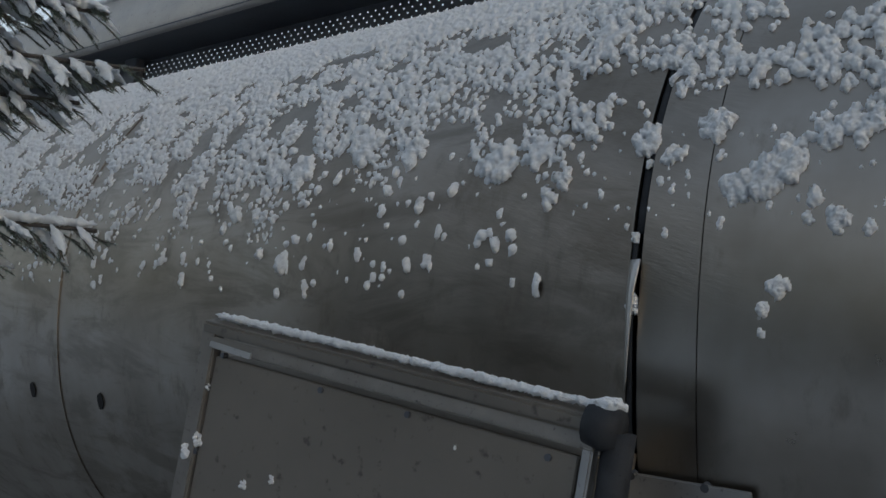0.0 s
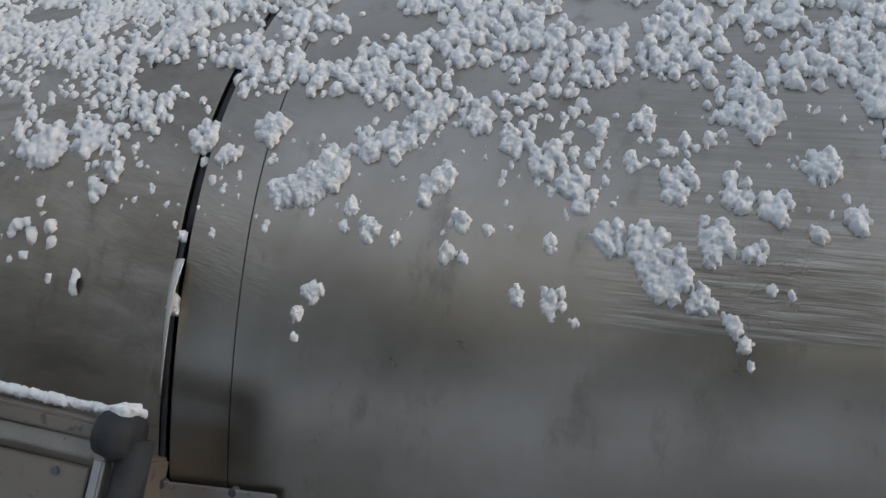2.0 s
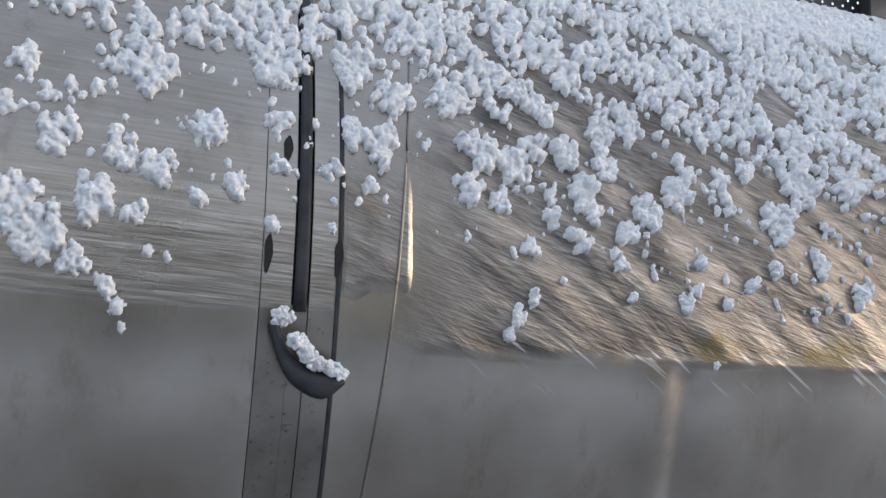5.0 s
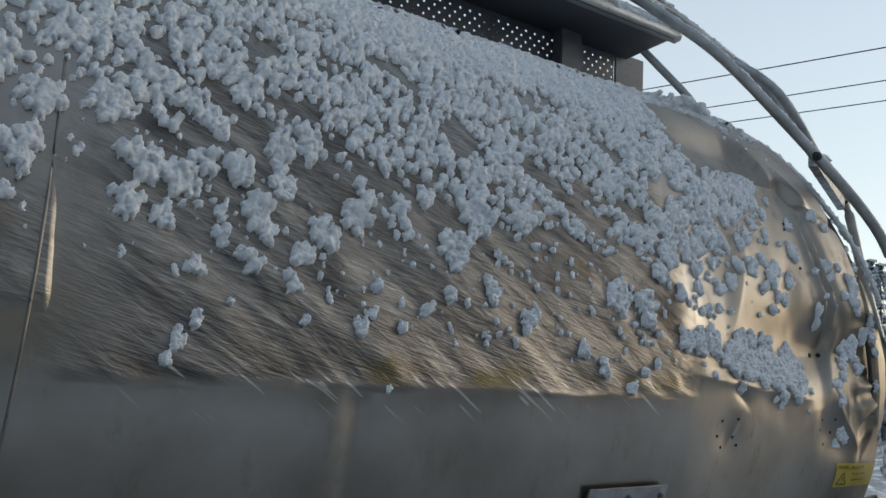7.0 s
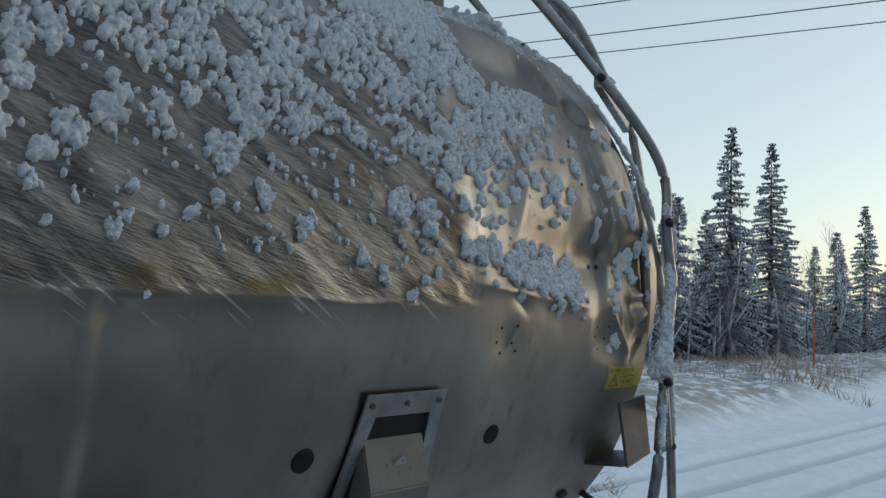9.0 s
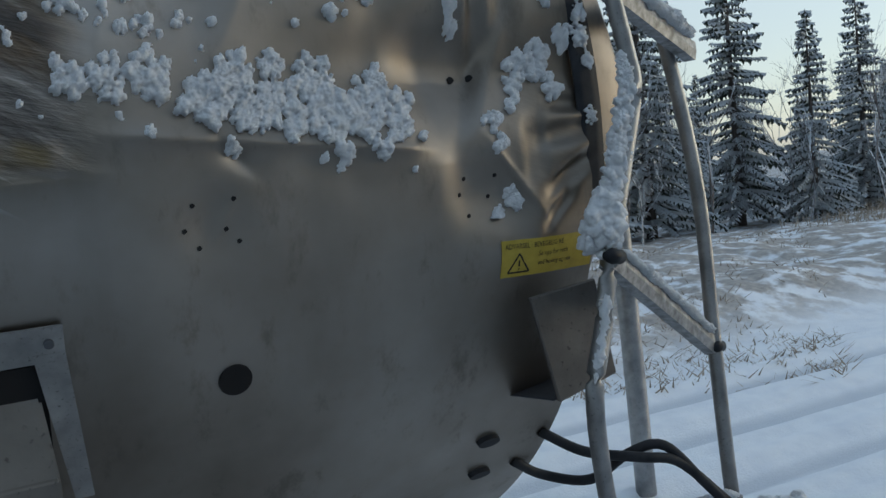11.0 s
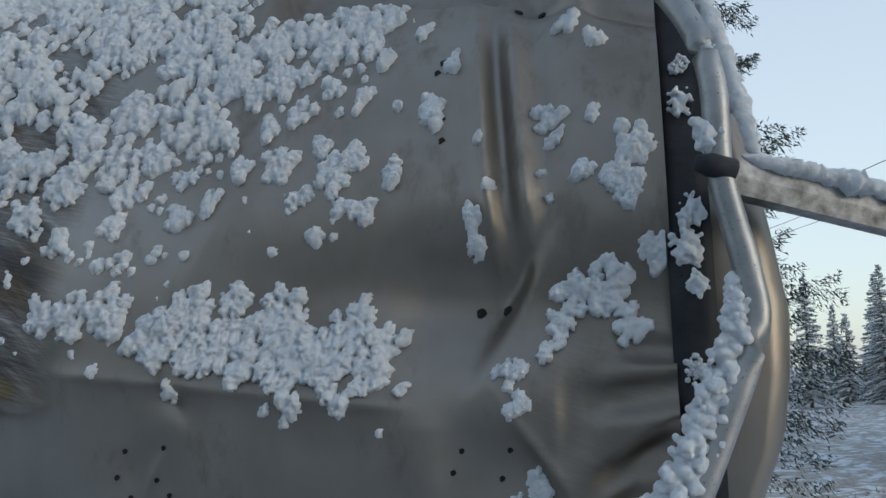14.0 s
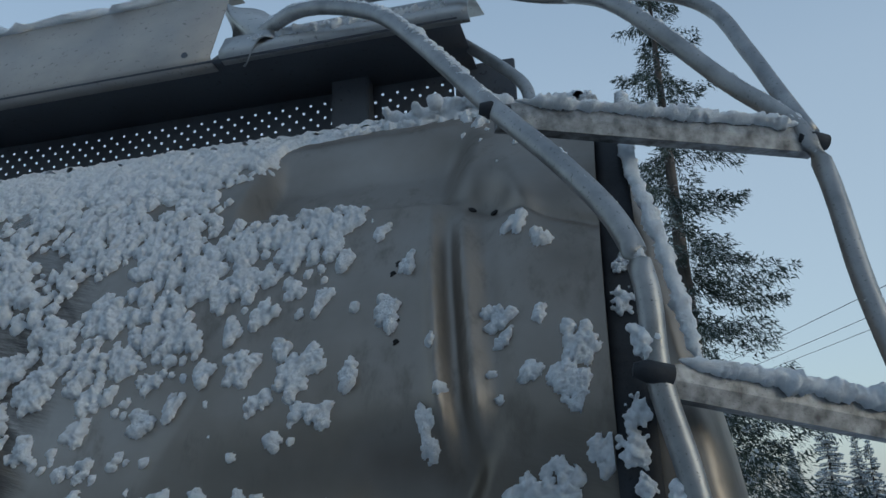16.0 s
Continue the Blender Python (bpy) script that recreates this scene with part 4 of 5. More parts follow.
class SnowField:
    """A height field of snow over a stretch of the skin; x along the tank, s along the arc."""

    def __init__(self, x0, x1, p0, p1, step):
        self.x0, self.s0, self.step = x0, math.radians(p0) * ARC, step
        self.x = np.arange(x0, x1, step)
        self.s = np.arange(self.s0, math.radians(p1) * ARC, step)
        self.h = np.zeros((len(self.s), len(self.x)), np.float32)
        self.todo = []

    def ball(self, x, s, r, base=0.0):
        self.todo.append((x, s, r, base))

    def paint(self):
        """Lay all balls into the field, the higher over the lower."""
        B = np.array(self.todo)
        B = B[np.argsort(B[:, 2])]
        flat = self.h.ravel()
        nr, nc = self.h.shape
        for part_rows in np.array_split(B, max(1, len(B) // 12000)):
            k = int(1.15 * part_rows[-1, 2] / self.step) + 1
            oi, oj = np.meshgrid(np.arange(-k, k + 1), np.arange(-k, k + 1))
            ci = np.rint((part_rows[:, 0] - self.x0) / self.step).astype(int)[:, None] + oi.ravel()[None]
            cj = np.rint((part_rows[:, 1] - self.s0) / self.step).astype(int)[:, None] + oj.ravel()[None]
            dx = ci * self.step + self.x0 - part_rows[:, :1]
            ds = (cj * self.step + self.s0 - part_rows[:, 1:2]) * 0.88
            q = part_rows[:, 2:3] ** 2 - dx * dx - ds * ds
            ok = (q > 0) & (ci >= 0) & (ci < nc) & (cj >= 0) & (cj < nr)
            val = (part_rows[:, 3:4] + 0.92 * np.sqrt(np.maximum(q, 0)))[ok]
            idx = (cj * nc + ci)[ok]
            order = np.argsort(val)
            layer = np.zeros_like(flat)
            layer[idx[order]] = val[order]
            np.maximum(flat, layer, out=flat)
        self.h = flat.reshape(nr, nc)

    def lump(self, x, s, r, high=0.8):
        """One rounded lump of radius r, set with small knobs."""
        n = int(9 + 3.4 * (r / 0.0052) ** 2)
        rb = 0.0022 + 0.12 * r
        a, q = rng.uniform(0, 2 * math.pi, n), rng.uniform(0, 1, n) ** 0.5
        wob = 1 + 0.16 * np.sin(2 * a + rng.uniform(0, 6)) + 0.12 * np.sin(5 * a + rng.uniform(0, 6))
        dx, dy = 0.84 * r * q * wob * np.cos(a), 0.92 * r * q * wob * np.sin(a) * 1.25
        dx = dx + 0.22 * dy * (1 if x > 0.7 else -0.6)
        base = 1.15 * high * r * np.sqrt(np.maximum(1.04 - q * q, 0)) * rng.uniform(0.82, 1.04, n)
        self.todo.extend(zip(x + dx, s + dy, rb * rng.uniform(0.6, 1.3, n), base))
        self.todo.append((x, s, r * 0.84, 0.0))

    def clump(self, x, phi, r, high=1.0):
        """A cauliflower clump: a crowd of lumps, hanging a little downhill."""
        s = math.radians(phi) * ARC
        if r < 0.015:
            return self.lump(x, s, r)
        n = int(1.5 + 1.25 * (r / 0.0145) ** 2)
        g = 2.399963
        turn = rng.uniform(0, 6)
        for k in range(n):
            q = math.sqrt((k + 0.35) / n) * (r - 0.006) * rng.uniform(0.8, 1.12)
            dx, dy = q * math.cos(turn + k * g), q * math.sin(turn + k * g) * 1.12
            if dy < 0:
                dx *= 1 + 0.5 * dy / r
            self.lump(x + dx, s + dy - 0.1 * r, rng.uniform(0.0080, 0.0140) * (0.8 + 0.25 * r / 0.04), high * rng.uniform(0.65, 1.15))


LISTS = [
    # chain that falls to the joint, and the arc beside it: x, angle, radius in cm
    [(-0.18, 20, 3.7), (-0.11, 18, 4.1), (-0.05, 16, 4.1), (0.0, 14, 3.5), (0.02, 12, 2.5), (0.07, 9, 3.4), (0.13, 8, 4.8), (0.17, 6, 4.8), (0.22, 4, 2.7), (0.27, 2.5, 1.9), (0.29, 0.7, 1.2), (0.30, -0.9, 0.7), (0.24, 9, 4.1), (0.31, 8, 2.4), (-0.28, 21, 4.3), (-0.33, 18, 4.3), (-0.39, 17, 3.8), (-0.46, 14, 4.3), (-0.50, 13, 4.1), (-0.54, 12, 3.3)],
    [(-0.36, 9, 2.6), (-0.31, 8, 1.5), (-0.26, 13, 3.2), (-0.23, 14, 2.6), (-0.19, 10, 2.0), (-0.21, 7, 1.8), (-0.18, 6.6, 1.0), (-0.45, 3, 2.1), (-0.48, 1, 1.3), (-0.48, -1, 0.7), (-0.03, 8, 1.6), (-0.08, 3.6, 1.4), (-0.02, 3.3, 3.1), (0.02, 1.6, 0.8), (-0.14, 9, 1.0), (-0.40, 11, 1.6), (-0.41, 9, 1.0), (0.33, 5, 0.9), (0.36, 4.6, 0.7)],
    [(0.31, 21, 5.2), (0.18, 14, 4.0), (0.28, 13, 3.5), (0.34, 12, 3.5), (0.41, 16, 3.6), (0.52, 23, 5.5), (0.46, 11, 2.5), (0.12, 20, 2.6), (0.04, 19, 2.3), (0.10, 16, 1.8), (0.23, 18, 1.2), (0.19, 18, 1.2), (0.40, 9.5, 1.4), (0.53, 17, 2.6), (0.53, 13, 2.2), (0.525, 8, 1.5), (0.625, 8, 0.8)],
    [(-1.56, 21, 6.0), (-1.38, 19, 4.3), (-1.78, 18, 4.9), (-1.89, 18, 4.2), (-1.10, 17, 5.6), (-1.00, 18, 4.5), (-0.92, 14, 2.5), (-0.95, 12, 2.7), (-1.77, 5, 3.2), (-2.01, 12, 2.6), (-1.31, 12, 1.7), (-1.43, 14, 1.3), (-1.11, 8, 1.2), (-1.07, 7, 1.3), (-1.03, 8, 1.3), (-1.84, 11, 1.6), (-1.73, 8, 1.2), (-1.87, 6, 1.6), (-1.59, 7, 1.0), (-0.74, 18, 4.0), (-0.68, 16, 2.6), (-0.60, 19, 4.0), (-0.49, 13, 4.2), (-0.45, 15, 4.2), (-0.55, 12, 2.6), (-0.735, 7.6, 0.8), (-0.73, 1.0, 1.6), (-1.25, 4.5, 0.8), (-1.08, 5, 0.8)],
    [(1.00, 8, 2.3), (0.98, 2, 2.4), (0.96, 0, 1.2), (1.01, 3.4, 1.6), (1.07, 5, 0.8), (1.22, 4, 1.0), (1.34, 4, 2.1), (1.38, 8, 1.7), (1.44, 4, 1.2), (1.50, 6, 1.4), (1.41, -2, 0.7), (1.18, 8, 1.1), (1.78, 6, 2.9), (1.11, 9, 3.0), (1.05, 11, 2.3), (1.27, 12, 3.2), (1.14, 12, 2.7), (1.66, 17, 4.8), (1.80, 18, 4.4), (1.58, 13, 5.0), (1.68, 9, 3.0), (1.56, 8, 1.8), (1.96, 3, 2.3), (2.03, 1, 2.3), (2.13, -1, 1.6), (2.17, 1, 1.5), (2.22, 2, 1.2), (2.09, 10, 4.8), (2.19, 9, 4.6)],
    [(0.66, 24, 4.9), (0.74, 21, 4.3), (0.85, 22, 4.6), (0.71, 16, 4.2), (0.66, 17, 3.1), (0.69, 12, 1.8), (0.62, 13, 2.3), (0.88, 13, 3.6), (0.94, 12, 2.9), (0.91, 17, 4.5), (0.97, 16, 4.0), (1.02, 18, 3.3), (1.09, 18, 4.0), (1.18, 17, 3.8), (1.12, 14, 3.8), (1.05, 13, 2.0), (1.05, 22, 3.6), (1.01, 24, 4.2), (1.25, 22, 4.2), (1.18, 21, 3.8), (1.26, 13, 3.8), (1.34, 15, 4.0), (1.21, 10, 2.6), (1.19, 7, 1.3), (1.45, 17, 3.0), (1.52, 18.5, 3.0)],
    # ledge and crushed end
    [(2.34, 5.2, 3.5), (2.40, 5.5, 4.2), (2.46, 5.5, 4.4), (2.55, 3.6, 5.2), (2.62, 3.2, 5.4), (2.69, 2.8, 5.5), (2.77, 2.2, 5.6), (2.83, 1.8, 5.5), (2.90, 1.3, 4.6), (2.92, 3, 3.0), (2.58, -0.6, 1.8), (2.78, -1.4, 2.3), (2.86, -1.6, 1.6), (2.92, -3.6, 0.6), (2.77, -2.9, 0.8), (2.95, -0.6, 1.0), (2.74, -2, 0.8), (2.60, 5.8, 4.4), (2.75, 5.2, 4.8), (2.87, 4.4, 4.2), (2.67, 6.4, 3.2), (2.45, 1.0, 0.9), (3.145, -7.4, 2.3), (3.11, -8.7, 1.4), (3.09, -9.5, 0.9)],
    [(3.32, 9, 3.2), (3.25, 6.5, 4.6), (3.20, 6, 3.2), (3.18, 4, 3.0), (3.28, 3.6, 3.2), (3.16, 2, 1.6), (3.11, 0.4, 2.6), (3.12, -1.6, 2.2), (3.30, 17, 3.7), (3.28, 14, 3.6), (3.17, 20, 3.0), (3.24, 20, 1.5), (3.22, 15, 1.9), (3.18, 18, 2.0), (3.05, 11, 1.5), (3.06, 9.6, 1.2), (2.98, 22, 2.5), (2.99, 20, 1.3), (3.01, 26, 2.4), (2.85, 22, 1.0), (2.82, 22, 0.8), (2.92, 22, 0.9), (3.06, 18, 0.9), (3.08, 14, 0.9), (3.17, 13, 0.7), (3.16, 15, 0.6), (3.2, 29, 2.6), (3.24, 27, 2.0)],
    [(2.80, 11, 1.4), (2.73, 10, 0.8), (2.83, 11, 0.6), (2.73, 17, 2.8), (2.76, 14, 1.3), (2.83, 16, 3.0), (2.88, 13, 2.1), (2.92, 16, 1.8), (2.80, 19, 2.4), (2.85, 18, 1.8), (2.66, 31, 4.2), (2.78, 30, 3.8), (2.86, 29, 2.6), (2.61, 27, 4.8), (2.71, 26, 3.9), (2.59, 22, 3.4), (2.49, 19, 3.4), (2.55, 14, 1.9), (2.61, 14, 1.6), (2.47, 10, 2.0), (2.52, 10, 1.5), (2.35, 12, 1.9), (2.42, 24, 4.4), (2.33, 17, 4.6), (2.27, 14, 3.4), (2.95, 30, 2.0)],
    [(2.5, 30.3, 3), (2.61, 27.2, 4), (2.68, 29.6, 3.5), (2.78, 28.8, 3.5), (2.86, 31.2, 3), (2.59, 21.1, 3.3), (2.73, 17.7, 3.3), (2.82, 16.8, 3.3), (2.88, 13.2, 2.4), (2.75, 22.5, 3), (2.86, 17.7, 2.8), (2.66, 24.9, 3.5), (2.49, 19.3, 3), (2.45, 15.7, 3), (2.55, 13.4, 2.5), (2.61, 14.7, 2.5), (2.44, 12.8, 2.5), (2.35, 11.6, 2), (3.05, 12.2, 1.6), (3.06, 10.1, 1.5), (2.84, 13.4, 2), (2.92, 16.1, 2.2), (2.98, 21.5, 2.8), (2.89, 27.3, 2.4), (2.54, 34.1, 3), (2.47, 28.9, 3), (2.45, 23.1, 3), (2.34, 21.2, 3.4), (2.27, 19.2, 3.4), (2.80, 24.5, 2.6), (2.86, 23.5, 2.2), (2.70, 21.0, 2.6), (2.66, 17.5, 2.6), (2.78, 14.6, 1.8), (2.55, 17.0, 2.4), (2.82, 32.0, 3.0), (2.90, 32.5, 2.4)],
]
DENSE_X = [-4.6, -2.9, -2.2, -1.9, -1.5, -0.8, 0.5, 0.7, 1.15, 1.7, 2.3, 2.5, 2.68, 2.86, 2.98, 3.1, 3.4]
DENSE_P = [15, 15, 15, 16, 18, 19, 22, 20, 19, 14, 13, 15, 22, 29, 46, 50, 50]
LOOSE = [10, 10, 10, 10, 10, 8, 8, 8, 10, 12, 12, 10, 12, 10, 8, 6, 6]


def pocket_bare(x, phi):
    """The pocket under the top edge, where no snow holds."""
    return sstep(2.61, 2.66, x) * sstep(3.10, 3.02, x) * sstep(34.0, 36.0, phi) * sstep(56, 50, phi)


def snow_chance(x, phi):
    d = np.interp(x, DENSE_X, DENSE_P)
    w = np.interp(x, DENSE_X, LOOSE)
    c = 0.72 * sstep(d - w, d + 8, phi) + 0.22 * sstep(d + 8, d + 40, phi)
    s = np.radians(phi) * ARC
    round_n = fbm(x * 11 + 3, s * 11, 41)
    al, ac = x * 0.78 - s * 0.62, x * 0.62 + s * 0.78
    slant_n = fbm(al * 8.5, ac * 15, 43)
    k = sstep(0.7, 1.0, x)
    n = round_n * (1 - k) + slant_n * k
    return n - (0.74 - 0.50 * c) - 0.6 * pocket_bare(x, phi), c


def fill(field, gap, rmin, rmax):
    """Single lumps on a loose lattice, where the noise lets them lie, so that bare metal stays between them."""
    gx, gs = np.meshgrid(np.arange(field.x[0], field.x[-1], gap), np.arange(field.s[0], field.s[-1], gap * 1.05))
    gx[::2] += gap * 0.5
    x = (gx + rng.uniform(-0.42, 0.42, gx.shape) * gap).ravel()
    s = (gs + rng.uniform(-0.42, 0.42, gx.shape) * gap).ravel()
    phi = np.degrees(s / ARC)
    n, c = snow_chance(x, phi)
    keep = (n > 0) & (c > 0.02) & (rng.uniform(0, 1, len(x)) < 0.62 + 0.36 * c)
    r = rng.uniform(rmin, rmax, len(x)) * (0.75 + 0.35 * c) * np.clip(0.65 + n * 3, 0.65, 1.15)
    for a, b, q in zip(x[keep], s[keep], r[keep]):
        field.lump(a, b, q, rng.uniform(0.6, 1.0))


def finish(field, name):
    X, S = np.meshgrid(field.x, field.s)
    phi = np.degrees(S / ARC)
    blanket = np.interp(X, DENSE_X, DENSE_P)
    h = field.h
    n, c = snow_chance(X, phi)
    h = np.maximum(h, np.clip((phi - blanket - 26) / 22, 0, 1) * (0.006 + 0.016 * (fbm(X * 30, S * 30, 51) - 0.4)))
    h = h * (1 - sstep(0.3, 0.7, pocket_bare(X, phi)))
    fine = 0.0034 * (vnoise(X * 210, S * 210, 61) - 0.5) + 0.0030 * (hash2((X * 9000).astype(np.int64), (S * 9000).astype(np.int64), 62) - 0.5)
    on = h > 0.0008
    pad = np.pad(h, 1, mode="edge")
    soft = (pad[:-2, 1:-1] + pad[2:, 1:-1] + pad[1:-1, :-2] + pad[1:-1, 2:]) / 4
    h = 0.75 * h + 0.25 * soft
    h = np.where(on, h + fine, -0.004)
    keep = on[:-1, :-1] | on[1:, :-1] | on[:-1, 1:] | on[1:, 1:]
    me = grid_mesh(name, skin(X, S / ARC, h), keep)
    ob = part_mesh(name, me, SNOW, None, "", True)
    return tagged(ob, "clumped white rime snow clinging to the steel tank", "snow", kind="stuff")


right_snow = SnowField(-0.95, 3.335, -9, 58, 0.0028)
top_snow = SnowField(-0.95, 3.335, 57.5, 92, 0.0068)
left_snow = SnowField(-4.6, -0.94, -6, 92, 0.0043)
for rows in LISTS:
    for x, p, r in rows:
        for field in (right_snow, left_snow):
            if field.x[0] - 0.05 < x < field.x[-1] + 0.05:
                field.clump(x, p, r / 100, 0.8 if x > 2.3 else 1.0)
for _ in range(850):
    # small flecks and short runs below the edge
    x = rng.uniform(-3.4, 3.3)
    p = np.interp(x, DENSE_X, DENSE_P) - rng.uniform(0, 1) ** 1.4 * (17 if x < -0.9 else 12)
    f = right_snow if x > -0.945 else left_snow
    r = rng.uniform(0.0025, 0.008 if x > -0.9 else 0.013)
    if p > 1 and (x < 2.3 or rng.uniform() < 0.25):
        for k in range(rng.integers(1, 4)):
            f.ball(x + rng.uniform(-0.4, 0.4) * r, math.radians(p) * ARC - k * r * 0.9, r * rng.uniform(0.6, 1.1))
fill(right_snow, 0.0225, 0.0075, 0.0140)
fill(top_snow, 0.0235, 0.009, 0.0165)
fill(left_snow, 0.0175, 0.0058, 0.0108)
for field in (right_snow, top_snow, left_snow):
    field.paint()
    finish(field, "rime_snow")


# ---- loose snow on tubes and edges ----
def snow_ridge(points, r, seed=0, up=0.6, step=0.005, parent_label="snow ridge lying on a ladder tube", gaps=0.0, squash=0.9):
    """A lumpy ridge along the points, lying on top of a tube of radius about r."""
    pts = [Vector(p) for p in points]
    line = []
    for a, b in zip(pts, pts[1:]):
        n = max(1, int((b - a).length / step))
        line += [a + (b - a) * k / n for k in range(n)]
    line.append(pts[-1])
    d = np.array([p[:] for p in line])
    t = np.arange(len(line)) * step
    size = r * (0.6 + 0.8 * fbm(t * 45, t * 0 + seed, 70 + seed))
    if gaps:
        size = size * sstep(gaps - 0.1, gaps + 0.1, fbm(t * 9, t * 0 + seed + 5, 90 + seed))
    size = np.maximum(size * np.minimum(1, np.minimum(np.arange(len(t)) + 1, len(t) - np.arange(len(t))) / 9.0), 0.0008)
    lumps = 0.55 * (vnoise(t[:, None] * 80, np.arange(10)[None, :] * 0.8, 33 + seed) - 0.4)
    bm = bmesh.new()
    rings = []
    for k, p in enumerate(line):
        q = line[min(k + 1, len(line) - 1)] - line[max(0, k - 1)]
        q.normalize()
        side = q.cross(Vector((0, 0, 1)))
        side = side.normalized() if side.length > 0.15 else Vector((0, -1, 0))
        top = side.cross(q).normalized()
        c = p + Vector((0, 0, 1)) * r * up
        ring = []
        for i in range(10):
            a = 2 * math.pi * i / 10
            rr = size[k] * (0.78 + 0.55 * float(hash2(np.int64(k), np.int64(i), seed)) - 0.1 + lumps[k, i])
            ring.append(bm.verts.new(c + side * rr * math.cos(a) + top * rr * squash * math.sin(a)))
        rings.append(ring)
    for a, b in zip(rings, rings[1:]):
        for i in range(10):
            bm.faces.new((a[i], a[(i + 1) % 10], b[(i + 1) % 10], b[i]))
    bm.faces.new(rings[0])
    bm.faces.new(rings[-1])
    bmesh.ops.recalc_face_normals(bm, faces=bm.faces)
    ob = part("snow_ridge", bm, SNOW, None, "", True)
    return tagged(ob, parent_label, "snow", kind="stuff")


def snow_heap(center, size, seed, label, count=60, rb=0.3):
    """A heap of merged lumps."""
    g = np.random.default_rng(seed)
    bm = bmesh.new()
    c = Vector(center)
    for _ in range(count):
        v = Vector(g.normal(size=3))
        v.normalize()
        v *= g.uniform(0.2, 1.0)
        p = c + Vector((v.x * size[0], v.y * size[1], v.z * size[2]))
        r = rb * min(size) * g.uniform(0.6, 1.3)
        res = bmesh.ops.create_icosphere(bm, subdivisions=2, radius=r, matrix=Matrix.Translation(p))
        for w in res["verts"]:
            w.co += (w.co - p) * 0.45 * (noise.noise(w.co * 140) + 0.1)
    ob = part("snow_heap", bm, SNOW, None, "", True)
    if max(size) > 0.025:
        fuse = ob.modifiers.new("fuse", "REMESH")
        fuse.mode = "VOXEL"
        fuse.voxel_size = max(0.0025, max(size) / 22)
        fuse.use_smooth_shade = True
    return tagged(ob, label, "snow", kind="stuff")


near_pts = [p for p in near_line]
snow_ridge(near_pts[0:26], 0.0115, 1, 1.25)
snow_ridge(near_pts[26:44], 0.010, 2, 1.2, gaps=0.35)
for k, u in enumerate(range(56, 72)):
    w = 0.017 + 0.0011 * k
    q = near_pts[u] + Vector((-0.016 - 0.2 * w, -0.002, 0.008))
    snow_heap(tuple(q), (w, w * 0.8, w * 1.5), 140 + k, "thick snow wedged between tube and tank", 60, 0.36)
snow_ridge([p + Vector((-0.008, -0.010, 0)) for p in near_pts[74:84]], 0.011, 4, 0.1)
snow_ridge(far_line[0:40], 0.0105, 5, 1.25)
for k, (a, b) in enumerate(RUNGS):
    a, b = Vector(a), Vector(b)
    q = Vector((0, 0, 0.024))
    snow_ridge([a + (b - a) * u + q for u in (0.06, 0.3, 0.6, 0.97)], (0.014, 0.019, 0.016, 0.02)[k], 10 + k, 0.35, parent_label="snow ridge lying on a ladder rung", squash=0.75)
snow_heap((3.288, -0.078, 1.635), (0.042, 0.03, 0.055), 21, "snow heap caught on the rung joint", 150, 0.42)
snow_heap((3.262, -0.07, 1.60), (0.032, 0.022, 0.03), 22, "snow heap caught on the rung joint", 90, 0.45)
for k, (hx, hz, w) in enumerate(((3.372, 2.33, 0.016), (3.368, 2.26, 0.020), (3.372, 2.08, 0.022), (3.362, 2.03, 0.026), (3.376, 1.98, 0.018), (3.365, 1.86, 0.016))):
    hy = TY - TA * math.cos(math.asin((hz - TZ) / TB)) + 0.024
    snow_heap((hx, hy, hz), (w, w * 0.5, w * 1.4), 170 + k, "snow packed in the gap at the tank end", 60, 0.4)
snow_heap((3.395, -0.03, 2.175), (0.022, 0.016, 0.03), 23, "snow heap caught on the rung joint", 70, 0.35)
snow_heap((0.548, -0.018, 1.862), (0.018, 0.010, 0.018), 24, "snow lump on the torn seal", 110, 0.42)
for k, (hx, hz) in enumerate(((0.572, 1.822), (0.588, 1.803), (0.604, 1.788), (0.628, 1.782), (0.642, 1.772))):
    snow_heap((hx, -0.042, hz), (0.016, 0.010, 0.015 - 0.001 * k), 60 + k, "snow lying on the torn seal", 60, 0.45)
snow_ridge([LT @ Vector(p) for p in ((-0.50, 0.03, 0.016), (0.0, 0.03, 0.016), (0.50, 0.03, 0.016))], 0.0095, 26, 0.2, step=0.0035, parent_label="thin snow line along the locker rail")
snow_heap(tuple(LT @ Vector((0.50, 0.03, 0.024))), (0.034, 0.026, 0.010), 27, "snow cap on the rail end", 80, 0.6)
for k, (u, v, w) in enumerate(((-0.50, -0.30, 0.022), (-0.47, -0.27, 0.016), (-0.47, -0.15, 0.007), (-0.30, -0.33, 0.011), (-0.22, -0.30, 0.008), (0.10, -0.28, 0.006), (0.28, -0.25, 0.010), (-0.16, -0.36, 0.008), (0.22, -0.12, 0.004))):
    snow_heap(tuple(LT @ Vector((u, 0.020, v))), (w, w * 0.5, w * 1.2), 80 + k, "snow fleck stuck on the locker front", 26, 0.6)
snow_heap((3.83, -0.01, 0.865), (0.09, 0.06, 0.022), 28, "snow cap on the lamp", 60, 0.9)
snow_heap((3.60, 0.09, 0.885), (0.07, 0.03, 0.012), 29, "snow on the lamp mount", 30, 0.9)
snow_ridge([(2.40, 0.64, 3.20), (2.70, 0.63, 3.195), (3.03, 0.635, 3.19)], 0.022, 30, 0.1, parent_label="snow lying on the bent fascia")
